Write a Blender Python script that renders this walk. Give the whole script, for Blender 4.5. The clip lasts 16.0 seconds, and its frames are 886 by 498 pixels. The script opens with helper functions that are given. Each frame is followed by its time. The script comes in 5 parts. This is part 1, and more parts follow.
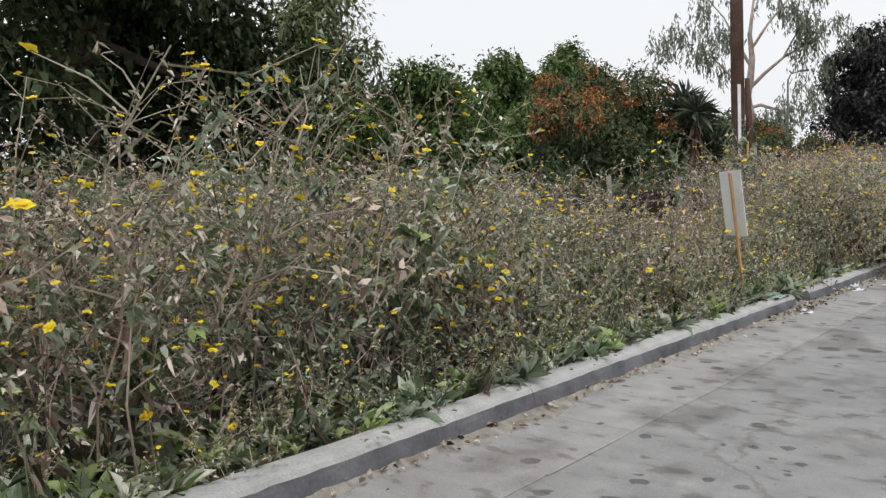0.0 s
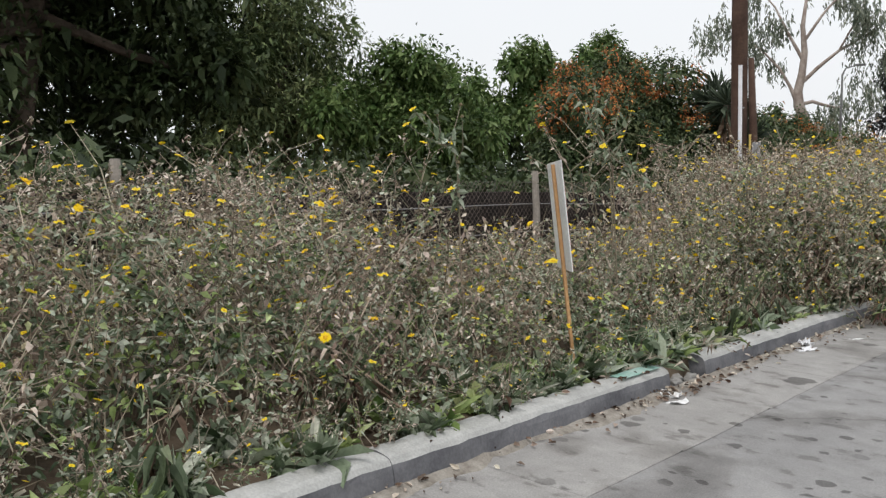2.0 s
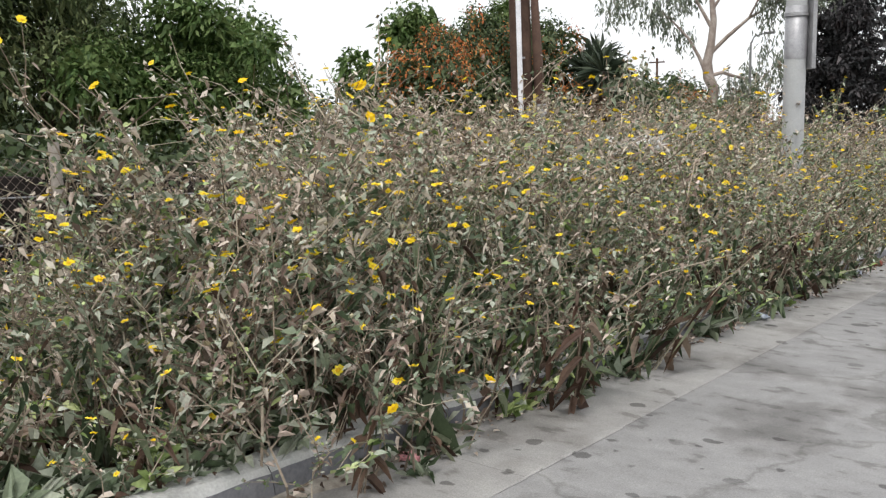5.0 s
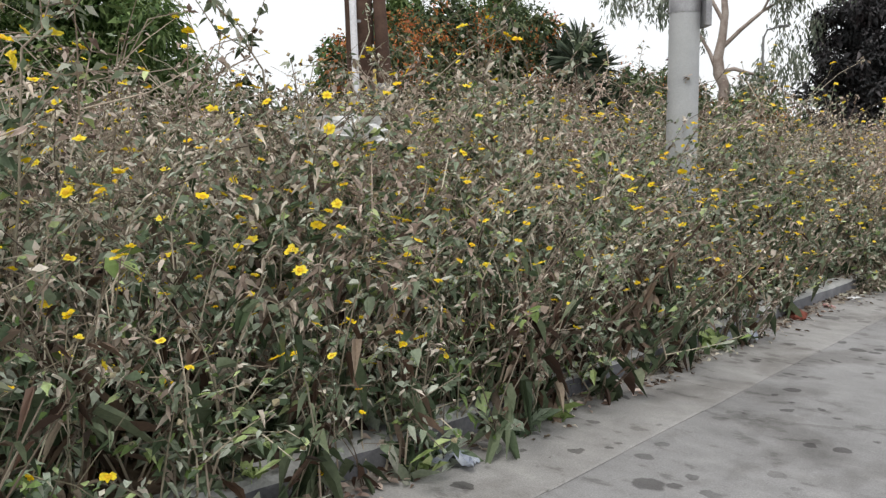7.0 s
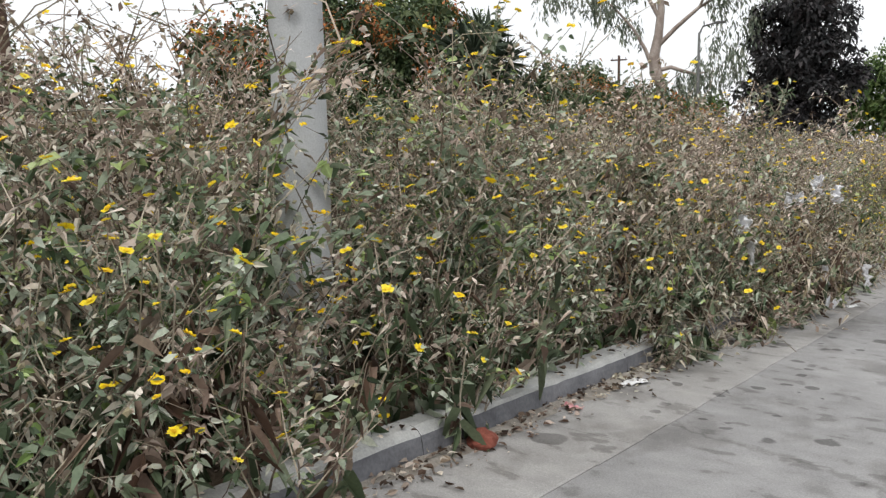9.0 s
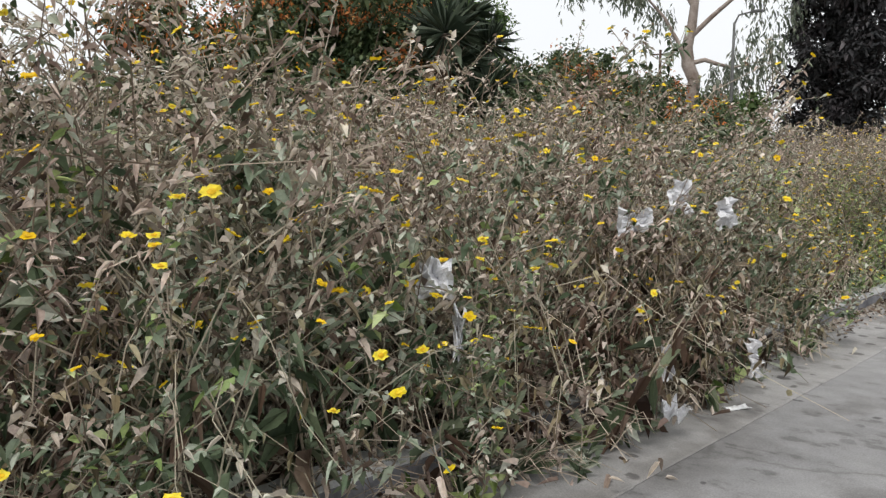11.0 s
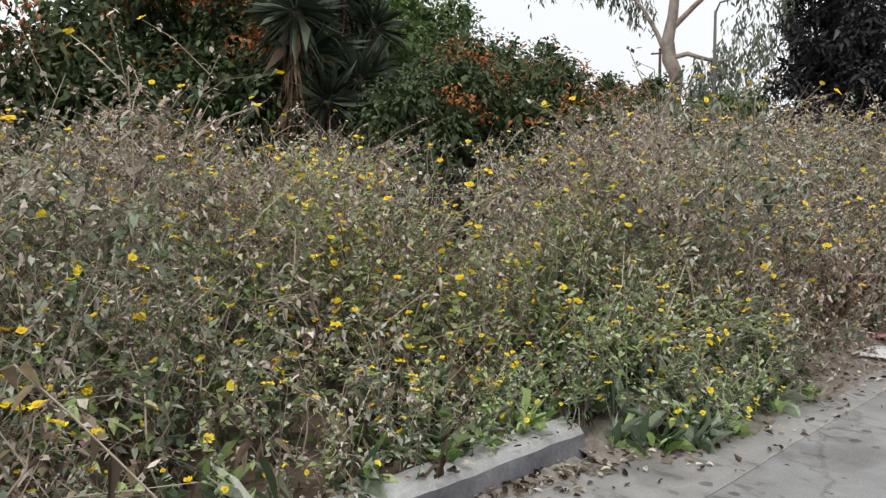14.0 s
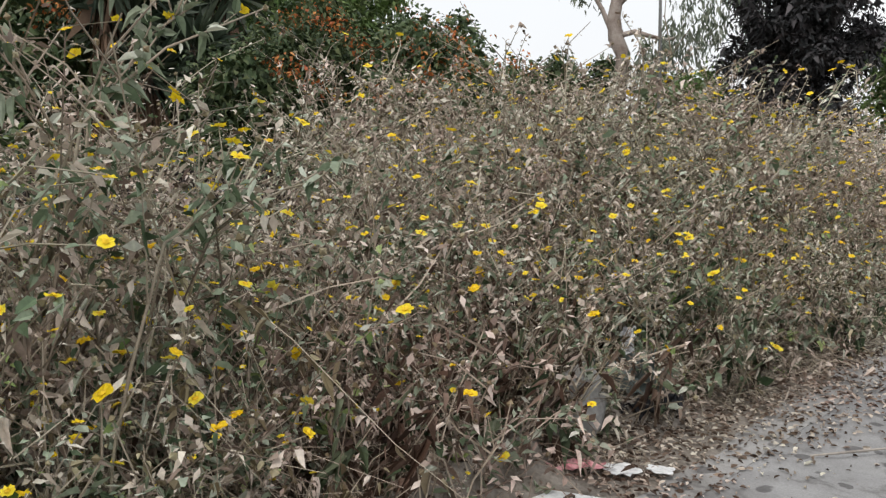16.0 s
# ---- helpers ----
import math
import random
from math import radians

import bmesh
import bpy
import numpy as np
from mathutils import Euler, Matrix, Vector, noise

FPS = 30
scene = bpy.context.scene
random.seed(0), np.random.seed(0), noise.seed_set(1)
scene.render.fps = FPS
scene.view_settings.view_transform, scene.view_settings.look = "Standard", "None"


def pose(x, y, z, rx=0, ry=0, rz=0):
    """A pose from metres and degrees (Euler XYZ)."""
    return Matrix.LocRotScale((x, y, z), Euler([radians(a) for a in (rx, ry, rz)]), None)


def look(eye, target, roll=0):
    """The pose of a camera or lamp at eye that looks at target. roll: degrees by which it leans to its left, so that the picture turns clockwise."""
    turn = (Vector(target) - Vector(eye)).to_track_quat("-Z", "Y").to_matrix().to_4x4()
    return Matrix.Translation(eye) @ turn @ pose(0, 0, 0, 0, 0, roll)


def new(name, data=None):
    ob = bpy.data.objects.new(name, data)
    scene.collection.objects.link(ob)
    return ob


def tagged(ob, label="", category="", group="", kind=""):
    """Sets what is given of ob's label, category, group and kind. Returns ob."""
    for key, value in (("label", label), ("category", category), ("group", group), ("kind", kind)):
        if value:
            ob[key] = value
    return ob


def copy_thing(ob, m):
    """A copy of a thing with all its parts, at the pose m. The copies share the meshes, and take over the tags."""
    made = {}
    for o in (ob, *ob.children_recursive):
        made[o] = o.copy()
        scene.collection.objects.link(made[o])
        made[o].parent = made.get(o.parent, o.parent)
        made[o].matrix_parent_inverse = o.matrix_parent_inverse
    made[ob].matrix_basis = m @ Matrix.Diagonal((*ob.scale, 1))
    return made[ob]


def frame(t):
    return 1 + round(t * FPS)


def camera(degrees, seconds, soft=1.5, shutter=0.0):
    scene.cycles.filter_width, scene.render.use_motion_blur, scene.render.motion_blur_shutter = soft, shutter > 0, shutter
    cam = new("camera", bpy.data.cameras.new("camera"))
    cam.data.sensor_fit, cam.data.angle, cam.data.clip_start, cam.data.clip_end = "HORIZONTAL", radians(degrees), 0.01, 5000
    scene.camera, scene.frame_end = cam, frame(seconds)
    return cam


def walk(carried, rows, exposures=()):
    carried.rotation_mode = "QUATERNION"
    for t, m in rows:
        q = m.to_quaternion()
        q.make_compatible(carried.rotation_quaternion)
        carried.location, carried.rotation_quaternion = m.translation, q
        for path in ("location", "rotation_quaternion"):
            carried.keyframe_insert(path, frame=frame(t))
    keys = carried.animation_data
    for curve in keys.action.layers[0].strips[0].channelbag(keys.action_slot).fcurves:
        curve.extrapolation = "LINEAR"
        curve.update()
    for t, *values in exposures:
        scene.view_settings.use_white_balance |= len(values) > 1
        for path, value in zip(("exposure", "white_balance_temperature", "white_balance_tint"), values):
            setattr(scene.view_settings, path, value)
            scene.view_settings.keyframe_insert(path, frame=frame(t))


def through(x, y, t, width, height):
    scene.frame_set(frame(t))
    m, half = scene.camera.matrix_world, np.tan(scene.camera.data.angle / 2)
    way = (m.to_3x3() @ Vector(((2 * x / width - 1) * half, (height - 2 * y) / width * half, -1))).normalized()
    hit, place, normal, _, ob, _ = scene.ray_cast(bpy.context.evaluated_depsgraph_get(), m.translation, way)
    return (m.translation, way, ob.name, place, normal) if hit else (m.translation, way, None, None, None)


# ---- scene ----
cam = camera(53.12, 16.0, 1.35)
PATH = [
    (0.0, pose(-0.014, -0.047, 1.303, 82.94, 2.14, 36.43)),
    (0.5, pose(-0.031, 0.955, 1.245, 81.98, 2.35, 36.71)),
    (1.0, pose(-0.037, 1.990, 1.184, 82.20, 1.52, 40.40)),
    (1.5, pose(-0.042, 3.035, 1.123, 82.92, 1.56, 41.33)),
    (2.0, pose(-0.051, 4.056, 1.064, 82.70, 1.06, 40.15)),
    (2.5, pose(-0.059, 5.037, 1.007, 82.38, 1.10, 40.11)),
    (3.0, pose(-0.041, 6.053, 0.947, 81.74, 1.51, 38.55)),
    (3.5, pose(-0.011, 7.065, 0.888, 81.13, 2.30, 36.03)),
    (4.0, pose(0.025, 8.076, 0.828, 78.14, 1.51, 34.36)),
    (4.5, pose(0.041, 9.094, 0.769, 81.07, 1.59, 35.72)),
    (7.0, pose(0.060, 14.329, 0.463, 81.26, 0.96, 38.44)),
    (7.5, pose(0.042, 15.345, 0.404, 81.64, 1.23, 38.58)),
    (8.0, pose(0.027, 16.352, 0.345, 81.27, 0.65, 37.81)),
    (8.5, pose(0.032, 17.381, 0.285, 81.53, 0.46, 36.84)),
    (9.0, pose(0.030, 18.403, 0.225, 81.46, 1.10, 36.04)),
    (11.5, pose(0.028, 23.454, -0.070, 81.25, 0.22, 39.85)),
    (12.0, pose(0.020, 24.437, -0.127, 81.84, 0.43, 38.58)),
    (12.5, pose(0.044, 25.467, -0.187, 80.79, 1.42, 39.54)),
    (13.0, pose(0.051, 26.498, -0.248, 81.23, 1.86, 40.48)),
    (13.5, pose(0.043, 27.555, -0.309, 81.59, 1.60, 40.07)),
    (14.0, pose(0.023, 28.588, -0.369, 81.84, 1.22, 41.11)),
    (14.5, pose(0.003, 29.566, -0.426, 81.89, 1.24, 40.57)),
    (15.0, pose(-0.012, 30.557, -0.484, 81.80, 1.68, 39.95)),
    (15.5, pose(-0.008, 31.559, -0.543, 81.20, 2.25, 38.75)),
    (16.0, pose(-0.021, 32.567, -0.601, 80.97, 1.51, 39.89)),
]
walk(cam, PATH, [(0, 0.0), (3.5, 0.0), (4.0, 0.27), (4.5, 0.38), (7.0, 0.16), (9.0, 0.2), (11.5, 0.08), (13.5, 0.08), (14.5, 0.12), (16.0, 0.08)])

# ---- world, sun, exposure ----
world = bpy.data.worlds.new("world")
scene.world = world
world.use_nodes = True
wn = world.node_tree.nodes
wl = world.node_tree.links
sky = wn.new("ShaderNodeTexSky")
sky.sky_type = "NISHITA"
sky.sun_disc = False
sky.sun_elevation = radians(55)
sky.sun_rotation = radians(200)
sky.air_density, sky.dust_density = 1.0, 4.0
cloud = wn.new("ShaderNodeTexNoise")
cloud.inputs["Scale"].default_value = 1.6
cloud.inputs["Detail"].default_value = 4
cramp = wn.new("ShaderNodeValToRGB")
cramp.color_ramp.elements[0].color = (9.3, 9.6, 10.0, 1)
cramp.color_ramp.elements[1].color = (11.0, 11.1, 11.3, 1)
over = wn.new("ShaderNodeMixRGB")
over.inputs[0].default_value = 0.86
wl.new(cloud.outputs["Fac"], cramp.inputs[0])
wl.new(sky.outputs[0], over.inputs[1])
wl.new(cramp.outputs[0], over.inputs[2])
wl.new(over.outputs[0], wn["Background"].inputs[0])
wn["Background"].inputs[1].default_value = 0.1
sun = new("sun", bpy.data.lights.new("sun", "SUN"))
sun.data.energy, sun.data.angle, sun.data.color = 1.5, radians(15), (1.0, 0.97, 0.94)
sun.matrix_world = look((6, -14, 28), (0, 0, 0))

# ---- the lie of the land: the street falls along +y, the kerb runs nearly along y ----
FALL, CROSS = 0.0584, -0.01246


def gz(x, y):
    return -FALL * y + CROSS * x


def kerb_x(y):
    return -2.242 + 0.01758 * (y - 15)


def at(y, kd, h=0.0):
    """A place y metres down the street, kd metres behind the kerb's face, h above the street."""
    x = kerb_x(y) - kd
    return Vector((x, y, gz(x, y) + h))


# ---- materials ----
def material(name, rough=0.8, metal=0.0):
    m = bpy.data.materials.new(name)
    m.use_nodes = True
    b = m.node_tree.nodes["Principled BSDF"]
    b.inputs["Roughness"].default_value, b.inputs["Metallic"].default_value = rough, metal
    b.inputs["Specular IOR Level"].default_value = 0.25
    return m, m.node_tree.nodes, m.node_tree.links, b


def noise_node(n, l, scale, detail=5, rough=0.6, world_space=True):
    t = n.new("ShaderNodeTexNoise")
    t.inputs["Scale"].default_value, t.inputs["Detail"].default_value, t.inputs["Roughness"].default_value = scale, detail, rough
    if world_space:
        g = n.new("ShaderNodeNewGeometry")
        l.new(g.outputs["Position"], t.inputs["Vector"])
    return t


def ramp(n, stops):
    r = n.new("ShaderNodeValToRGB")
    e = r.color_ramp.elements
    while len(e) < len(stops):
        e.new(0.5)
    for k, (p, c) in zip(e, stops):
        k.position, k.color = p, (*c, 1)
    return r


def mix(n, l, fac, a, b, mode="MIX"):
    m = n.new("ShaderNodeMixRGB")
    m.blend_type = mode
    for s, v in zip(m.inputs, (fac, a, b)):
        if isinstance(v, (int, float)):
            s.default_value = v
        elif isinstance(v, tuple):
            s.default_value = (*v, 1)
        else:
            l.new(v, s)
    return m.outputs[0]


def bump(n, l, b, height, strength, dist):
    k = n.new("ShaderNodeBump")
    k.inputs["Strength"].default_value, k.inputs["Distance"].default_value = strength, dist
    l.new(height, k.inputs["Height"])
    l.new(k.outputs[0], b.inputs["Normal"])


def surface(name, a, b_, scale=3.0, rough=0.85, fine=60.0, depth=0.004, metal=0.0, amount=0.5):
    """A surface that varies between two colours at two scales, with a fine relief."""
    m, n, l, b = material(name, rough, metal)
    t1, t2 = noise_node(n, l, scale), noise_node(n, l, fine, 3)
    r = ramp(n, [(0.32, a), (0.68, b_)])
    l.new(t1.outputs["Fac"], r.inputs[0])
    g = ramp(n, [(0.3, (0.6, 0.6, 0.6)), (0.7, (1.15, 1.15, 1.15))])
    l.new(t2.outputs["Fac"], g.inputs[0])
    l.new(mix(n, l, amount, r.outputs[0], g.outputs[0], "MULTIPLY"), b.inputs["Base Color"])
    bump(n, l, b, t2.outputs["Fac"], 0.6, depth)
    return m


def foliage(name, stops, patch=0.5, through=0.25, rough=0.55, patch_scale=0.9, green=(0.9, 1.05, 0.8), brown=(1.15, 0.98, 0.85)):
    """Leaves: each leaf its own tone, drifting in patches, with some light let through."""
    m, n, l, b = material(name, rough)
    g = n.new("ShaderNodeNewGeometry")
    r = ramp(n, stops)
    l.new(g.outputs["Random Per Island"], r.inputs[0])
    t = noise_node(n, l, patch_scale, 3)
    tint = ramp(n, [(0.35, green), (0.65, brown)])
    l.new(t.outputs["Fac"], tint.inputs[0])
    c = mix(n, l, patch, r.outputs[0], tint.outputs[0], "MULTIPLY")
    s = noise_node(n, l, 70, 2)
    sr = ramp(n, [(0.3, (0.7, 0.7, 0.7)), (0.7, (1.2, 1.2, 1.2))])
    l.new(s.outputs["Fac"], sr.inputs[0])
    c = mix(n, l, 0.6, c, sr.outputs[0], "MULTIPLY")
    l.new(c, b.inputs["Base Color"])
    tr = n.new("ShaderNodeBsdfTranslucent")
    l.new(c, tr.inputs["Color"])
    ms = n.new("ShaderNodeMixShader")
    ms.inputs[0].default_value = through
    l.new(b.outputs[0], ms.inputs[1])
    l.new(tr.outputs[0], ms.inputs[2])
    l.new(ms.outputs[0], n["Material Output"].inputs[0])
    return m


M_LEAF = foliage("weed_leaf_green", [(0.0, (0.035, 0.056, 0.026)), (0.3, (0.138, 0.178, 0.110)), (0.7, (0.325, 0.360, 0.280)), (1.0, (0.62, 0.62, 0.56))], through=0.2, green=(0.86, 1.06, 0.86), brown=(1.06, 1.0, 0.92))
M_DRY = foliage("weed_leaf_dry", [(0.0, (0.085, 0.058, 0.044)), (0.3, (0.31, 0.24, 0.212)), (0.65, (0.61, 0.53, 0.49)), (1.0, (0.78, 0.71, 0.67))], through=0.17)
M_FRESH = foliage("weed_leaf_fresh", [(0.0, (0.077, 0.138, 0.034)), (0.5, (0.33, 0.43, 0.17)), (1.0, (0.62, 0.71, 0.40))])
M_STEM = foliage("weed_stem", [(0.0, (0.110, 0.086, 0.069)), (0.5, (0.25, 0.208, 0.17)), (1.0, (0.47, 0.41, 0.345))], through=0.0)
M_PETAL = foliage("weed_petal", [(0.0, (0.90, 0.58, 0.01)), (0.4, (0.94, 0.71, 0.02)), (1.0, (0.96, 0.80, 0.08))], patch=0.1)
M_EYE = foliage("weed_flower_eye", [(0.0, (0.70, 0.40, 0.01)), (1.0, (0.85, 0.58, 0.02))], patch=0.1, through=0)
M_HEAD = foliage("weed_dead_head", [(0.0, (0.06, 0.045, 0.03)), (0.6, (0.2, 0.16, 0.1)), (1.0, (0.42, 0.38, 0.27))], through=0)
M_BROAD = foliage("weed_leaf_broad", [(0.0, (0.022, 0.036, 0.018)), (0.5, (0.085, 0.115, 0.066)), (1.0, (0.26, 0.295, 0.21))], through=0.15)
M_DEAD = foliage("weed_leaf_dead", [(0.0, (0.030, 0.018, 0.013)), (0.5, (0.10, 0.062, 0.046)), (0.85, (0.24, 0.175, 0.145)), (1.0, (0.42, 0.34, 0.29))], through=0.08)
WEED_MATS = [M_LEAF, M_DRY, M_FRESH, M_STEM, M_PETAL, M_EYE, M_HEAD, M_BROAD, M_DEAD]
LEAF, DRY, FRESH, STEM, PETAL, EYE, HEAD, BROAD, DEAD = range(9)

M_SOIL = surface("soil", (0.07, 0.05, 0.035), (0.15, 0.115, 0.08), 1.6, 0.95, 40, 0.02)
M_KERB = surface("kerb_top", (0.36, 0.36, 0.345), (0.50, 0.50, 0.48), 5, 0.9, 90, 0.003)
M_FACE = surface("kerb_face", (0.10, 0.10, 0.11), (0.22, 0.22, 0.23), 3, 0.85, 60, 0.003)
M_BARK = surface("gum_bark", (0.24, 0.185, 0.155), (0.50, 0.44, 0.39), 1.1, 0.85, 14, 0.02)
M_DBARK = surface("dark_bark", (0.05, 0.04, 0.03), (0.12, 0.09, 0.07), 3, 0.95, 18, 0.03)
M_WPOLE = surface("creosote_timber", (0.055, 0.032, 0.024), (0.12, 0.075, 0.055), 2, 0.9, 25, 0.006)
M_CONC = surface("pole_concrete", (0.42, 0.43, 0.435), (0.52, 0.53, 0.53), 2.5, 0.8, 160, 0.001)
M_PVC = surface("grey_conduit", (0.55, 0.55, 0.57), (0.66, 0.66, 0.68), 4, 0.5, 60, 0.001)
M_STEEL = surface("galvanised_steel", (0.32, 0.32, 0.33), (0.45, 0.45, 0.46), 8, 0.5, 80, 0.001, 0.5)
M_DULL = surface("dull_dark_metal", (0.10, 0.105, 0.10), (0.17, 0.17, 0.165), 6, 0.6, 60, 0.001)
M_RUST = surface("rusty_wire", (0.12, 0.09, 0.075), (0.24, 0.2, 0.18), 6, 0.8, 60, 0.001, 0.2)
M_PALEWOOD = surface("stake_wood", (0.42, 0.23, 0.10), (0.58, 0.36, 0.18), 6, 0.8, 50, 0.001)
M_POSTWOOD = surface("weathered_post", (0.28, 0.25, 0.22), (0.42, 0.38, 0.33), 6, 0.9, 40, 0.003)
M_BOARD = surface("white_board", (0.70, 0.71, 0.70), (0.80, 0.80, 0.78), 5, 0.6, 60, 0.0005)
M_RED = surface("red_print", (0.55, 0.03, 0.03), (0.66, 0.05, 0.045), 4, 0.6, 60, 0.0003)
M_PAPER = surface("white_litter", (0.66, 0.66, 0.65), (0.84, 0.84, 0.83), 14, 0.7, 60, 0.001)
M_TISSUE = surface("tissue", (0.72, 0.72, 0.74), (0.86, 0.86, 0.87), 20, 0.9, 60, 0.001)
M_PINK = surface("pink_wrapper", (0.60, 0.22, 0.25), (0.75, 0.45, 0.45), 20, 0.6, 60, 0.001)
M_BLUEBAG = surface("clear_bag", (0.30, 0.34, 0.42), (0.55, 0.58, 0.63), 20, 0.3, 60, 0.001)
M_BALL = surface("rotten_fruit", (0.16, 0.045, 0.03), (0.30, 0.10, 0.07), 20, 0.8, 90, 0.004)
M_TEAL = surface("teal_paint", (0.25, 0.50, 0.42), (0.42, 0.52, 0.48), 9, 0.8, 70, 0.0005)
M_YELLOW = surface("yellow_marker", (0.65, 0.48, 0.12), (0.75, 0.58, 0.2), 9, 0.7, 70, 0.0005)
M_STONE = surface("rubble_stone", (0.22, 0.21, 0.2), (0.36, 0.35, 0.33), 6, 0.9, 50, 0.006)

M_TREE_DARK = foliage("dark_tree_leaf", [(0.0, (0.018, 0.03, 0.012)), (0.6, (0.05, 0.075, 0.03)), (1.0, (0.09, 0.115, 0.055))], 0.4, 0.15, patch_scale=0.5)
M_TREE_GREEN = foliage("green_tree_leaf", [(0.0, (0.035, 0.07, 0.02)), (0.5, (0.10, 0.165, 0.05)), (1.0, (0.22, 0.29, 0.12))], 0.4, 0.2, patch_scale=0.5)
M_TREE_PURPLE = foliage("purplish_tree_leaf", [(0.0, (0.018, 0.02, 0.022)), (0.6, (0.045, 0.045, 0.05)), (1.0, (0.10, 0.09, 0.10))], 0.4, 0.1, patch_scale=0.5)
M_TREE_MID = foliage("feathery_tree_leaf", [(0.0, (0.045, 0.065, 0.03)), (0.5, (0.13, 0.175, 0.08)), (1.0, (0.26, 0.30, 0.145))], 0.4, 0.2, patch_scale=0.5)
M_BUSH = foliage("bush_leaf", [(0.0, (0.025, 0.042, 0.02)), (0.5, (0.065, 0.10, 0.045)), (1.0, (0.15, 0.18, 0.09))], 0.4, 0.15, patch_scale=0.6)
M_ORANGE = foliage("orange_blossom", [(0.0, (0.34, 0.09, 0.035)), (0.6, (0.52, 0.17, 0.05)), (1.0, (0.60, 0.30, 0.10))], 0.2, 0.2)
M_GUM = foliage("gum_leaf", [(0.0, (0.10, 0.13, 0.10)), (0.5, (0.19, 0.22, 0.17)), (1.0, (0.31, 0.33, 0.27))], 0.3, 0.2)
M_YUCCA = foliage("yucca_leaf", [(0.0, (0.022, 0.034, 0.022)), (0.6, (0.055, 0.075, 0.05)), (1.0, (0.12, 0.145, 0.10))], 0.3, 0.1)
M_SKIRT = foliage("yucca_dead_leaf", [(0.0, (0.05, 0.032, 0.022)), (1.0, (0.24, 0.15, 0.10))], 0.3, 0.1)


def road_material(name, base, light, crack=True):
    m, n, l, b = material(name, 0.85)
    big, mid, fine = noise_node(n, l, 0.55, 4), noise_node(n, l, 4.5, 5), noise_node(n, l, 140, 2)
    r = ramp(n, [(0.3, base), (0.7, light)])
    l.new(mix(n, l, 0.4, big.outputs["Fac"], mid.outputs["Fac"]), r.inputs[0])
    # oil and damp blotches, drawn out along the street
    g = n.new("ShaderNodeNewGeometry")
    mp = n.new("ShaderNodeMapping")
    mp.inputs["Scale"].default_value = (1.5, 1.0, 1.0)
    l.new(g.outputs["Position"], mp.inputs["Vector"])
    st = n.new("ShaderNodeTexNoise")
    st.inputs["Scale"].default_value, st.inputs["Detail"].default_value = 1.5, 6
    l.new(mp.outputs[0], st.inputs["Vector"])
    sr = ramp(n, [(0.52, (1, 1, 1)), (0.58, (0.80, 0.79, 0.78)), (0.70, (0.56, 0.55, 0.54))])
    l.new(st.outputs["Fac"], sr.inputs[0])
    c = mix(n, l, 0.9, r.outputs[0], sr.outputs[0], "MULTIPLY")
    mp2 = n.new("ShaderNodeMapping")
    mp2.inputs["Scale"].default_value = (5.0, 8.0, 5.0)
    l.new(g.outputs["Position"], mp2.inputs["Vector"])
    st2 = n.new("ShaderNodeTexNoise")
    st2.inputs["Scale"].default_value, st2.inputs["Detail"].default_value = 1.0, 4
    l.new(mp2.outputs[0], st2.inputs["Vector"])
    sr2 = ramp(n, [(0.30, (1.12, 1.12, 1.11)), (0.5, (1, 1, 1)), (0.60, (0.95, 0.945, 0.94)), (0.66, (0.62, 0.61, 0.60))])
    l.new(st2.outputs["Fac"], sr2.inputs[0])
    c = mix(n, l, 0.9, c, sr2.outputs[0], "MULTIPLY")
    # round drip spots, thicker in some stretches
    for scale, high in ((3.8, 0.36), (8.0, 0.40)):
        wv = noise_node(n, l, 11, 2)
        dv = mix(n, l, 0.07, g.outputs["Position"], wv.outputs["Color"], "ADD")
        vo = n.new("ShaderNodeTexVoronoi")
        vo.inputs["Scale"].default_value = scale
        l.new(dv, vo.inputs["Vector"])
        own = n.new("ShaderNodeSeparateColor")
        l.new(vo.outputs["Color"], own.inputs[0])
        rad = n.new("ShaderNodeMapRange")
        rad.inputs["From Min"].default_value, rad.inputs["To Min"].default_value, rad.inputs["To Max"].default_value = 0.45, 0.0, high
        l.new(own.outputs[0], rad.inputs["Value"])
        dif = n.new("ShaderNodeMath")
        dif.operation = "SUBTRACT"
        l.new(rad.outputs[0], dif.inputs[0])
        l.new(vo.outputs["Distance"], dif.inputs[1])
        drop = ramp(n, [(0.0, (0, 0, 0)), (0.05, (1, 1, 1))])
        l.new(dif.outputs[0], drop.inputs[0])
        field = noise_node(n, l, 0.42 + 0.03 * scale, 2)
        fr = ramp(n, [(0.42, (0, 0, 0)), (0.50, (0.9, 0.9, 0.9))])
        l.new(field.outputs["Fac"], fr.inputs[0])
        c = mix(n, l, mix(n, l, 1.0, drop.outputs[0], fr.outputs[0], "MULTIPLY"), c, mix(n, l, 1.0, c, (0.40, 0.39, 0.39), "MULTIPLY"))
    gr = ramp(n, [(0.3, (0.72, 0.72, 0.72)), (0.7, (1.2, 1.2, 1.2))])
    l.new(fine.outputs["Fac"], gr.inputs[0])
    c = mix(n, l, 0.7, c, gr.outputs[0], "MULTIPLY")
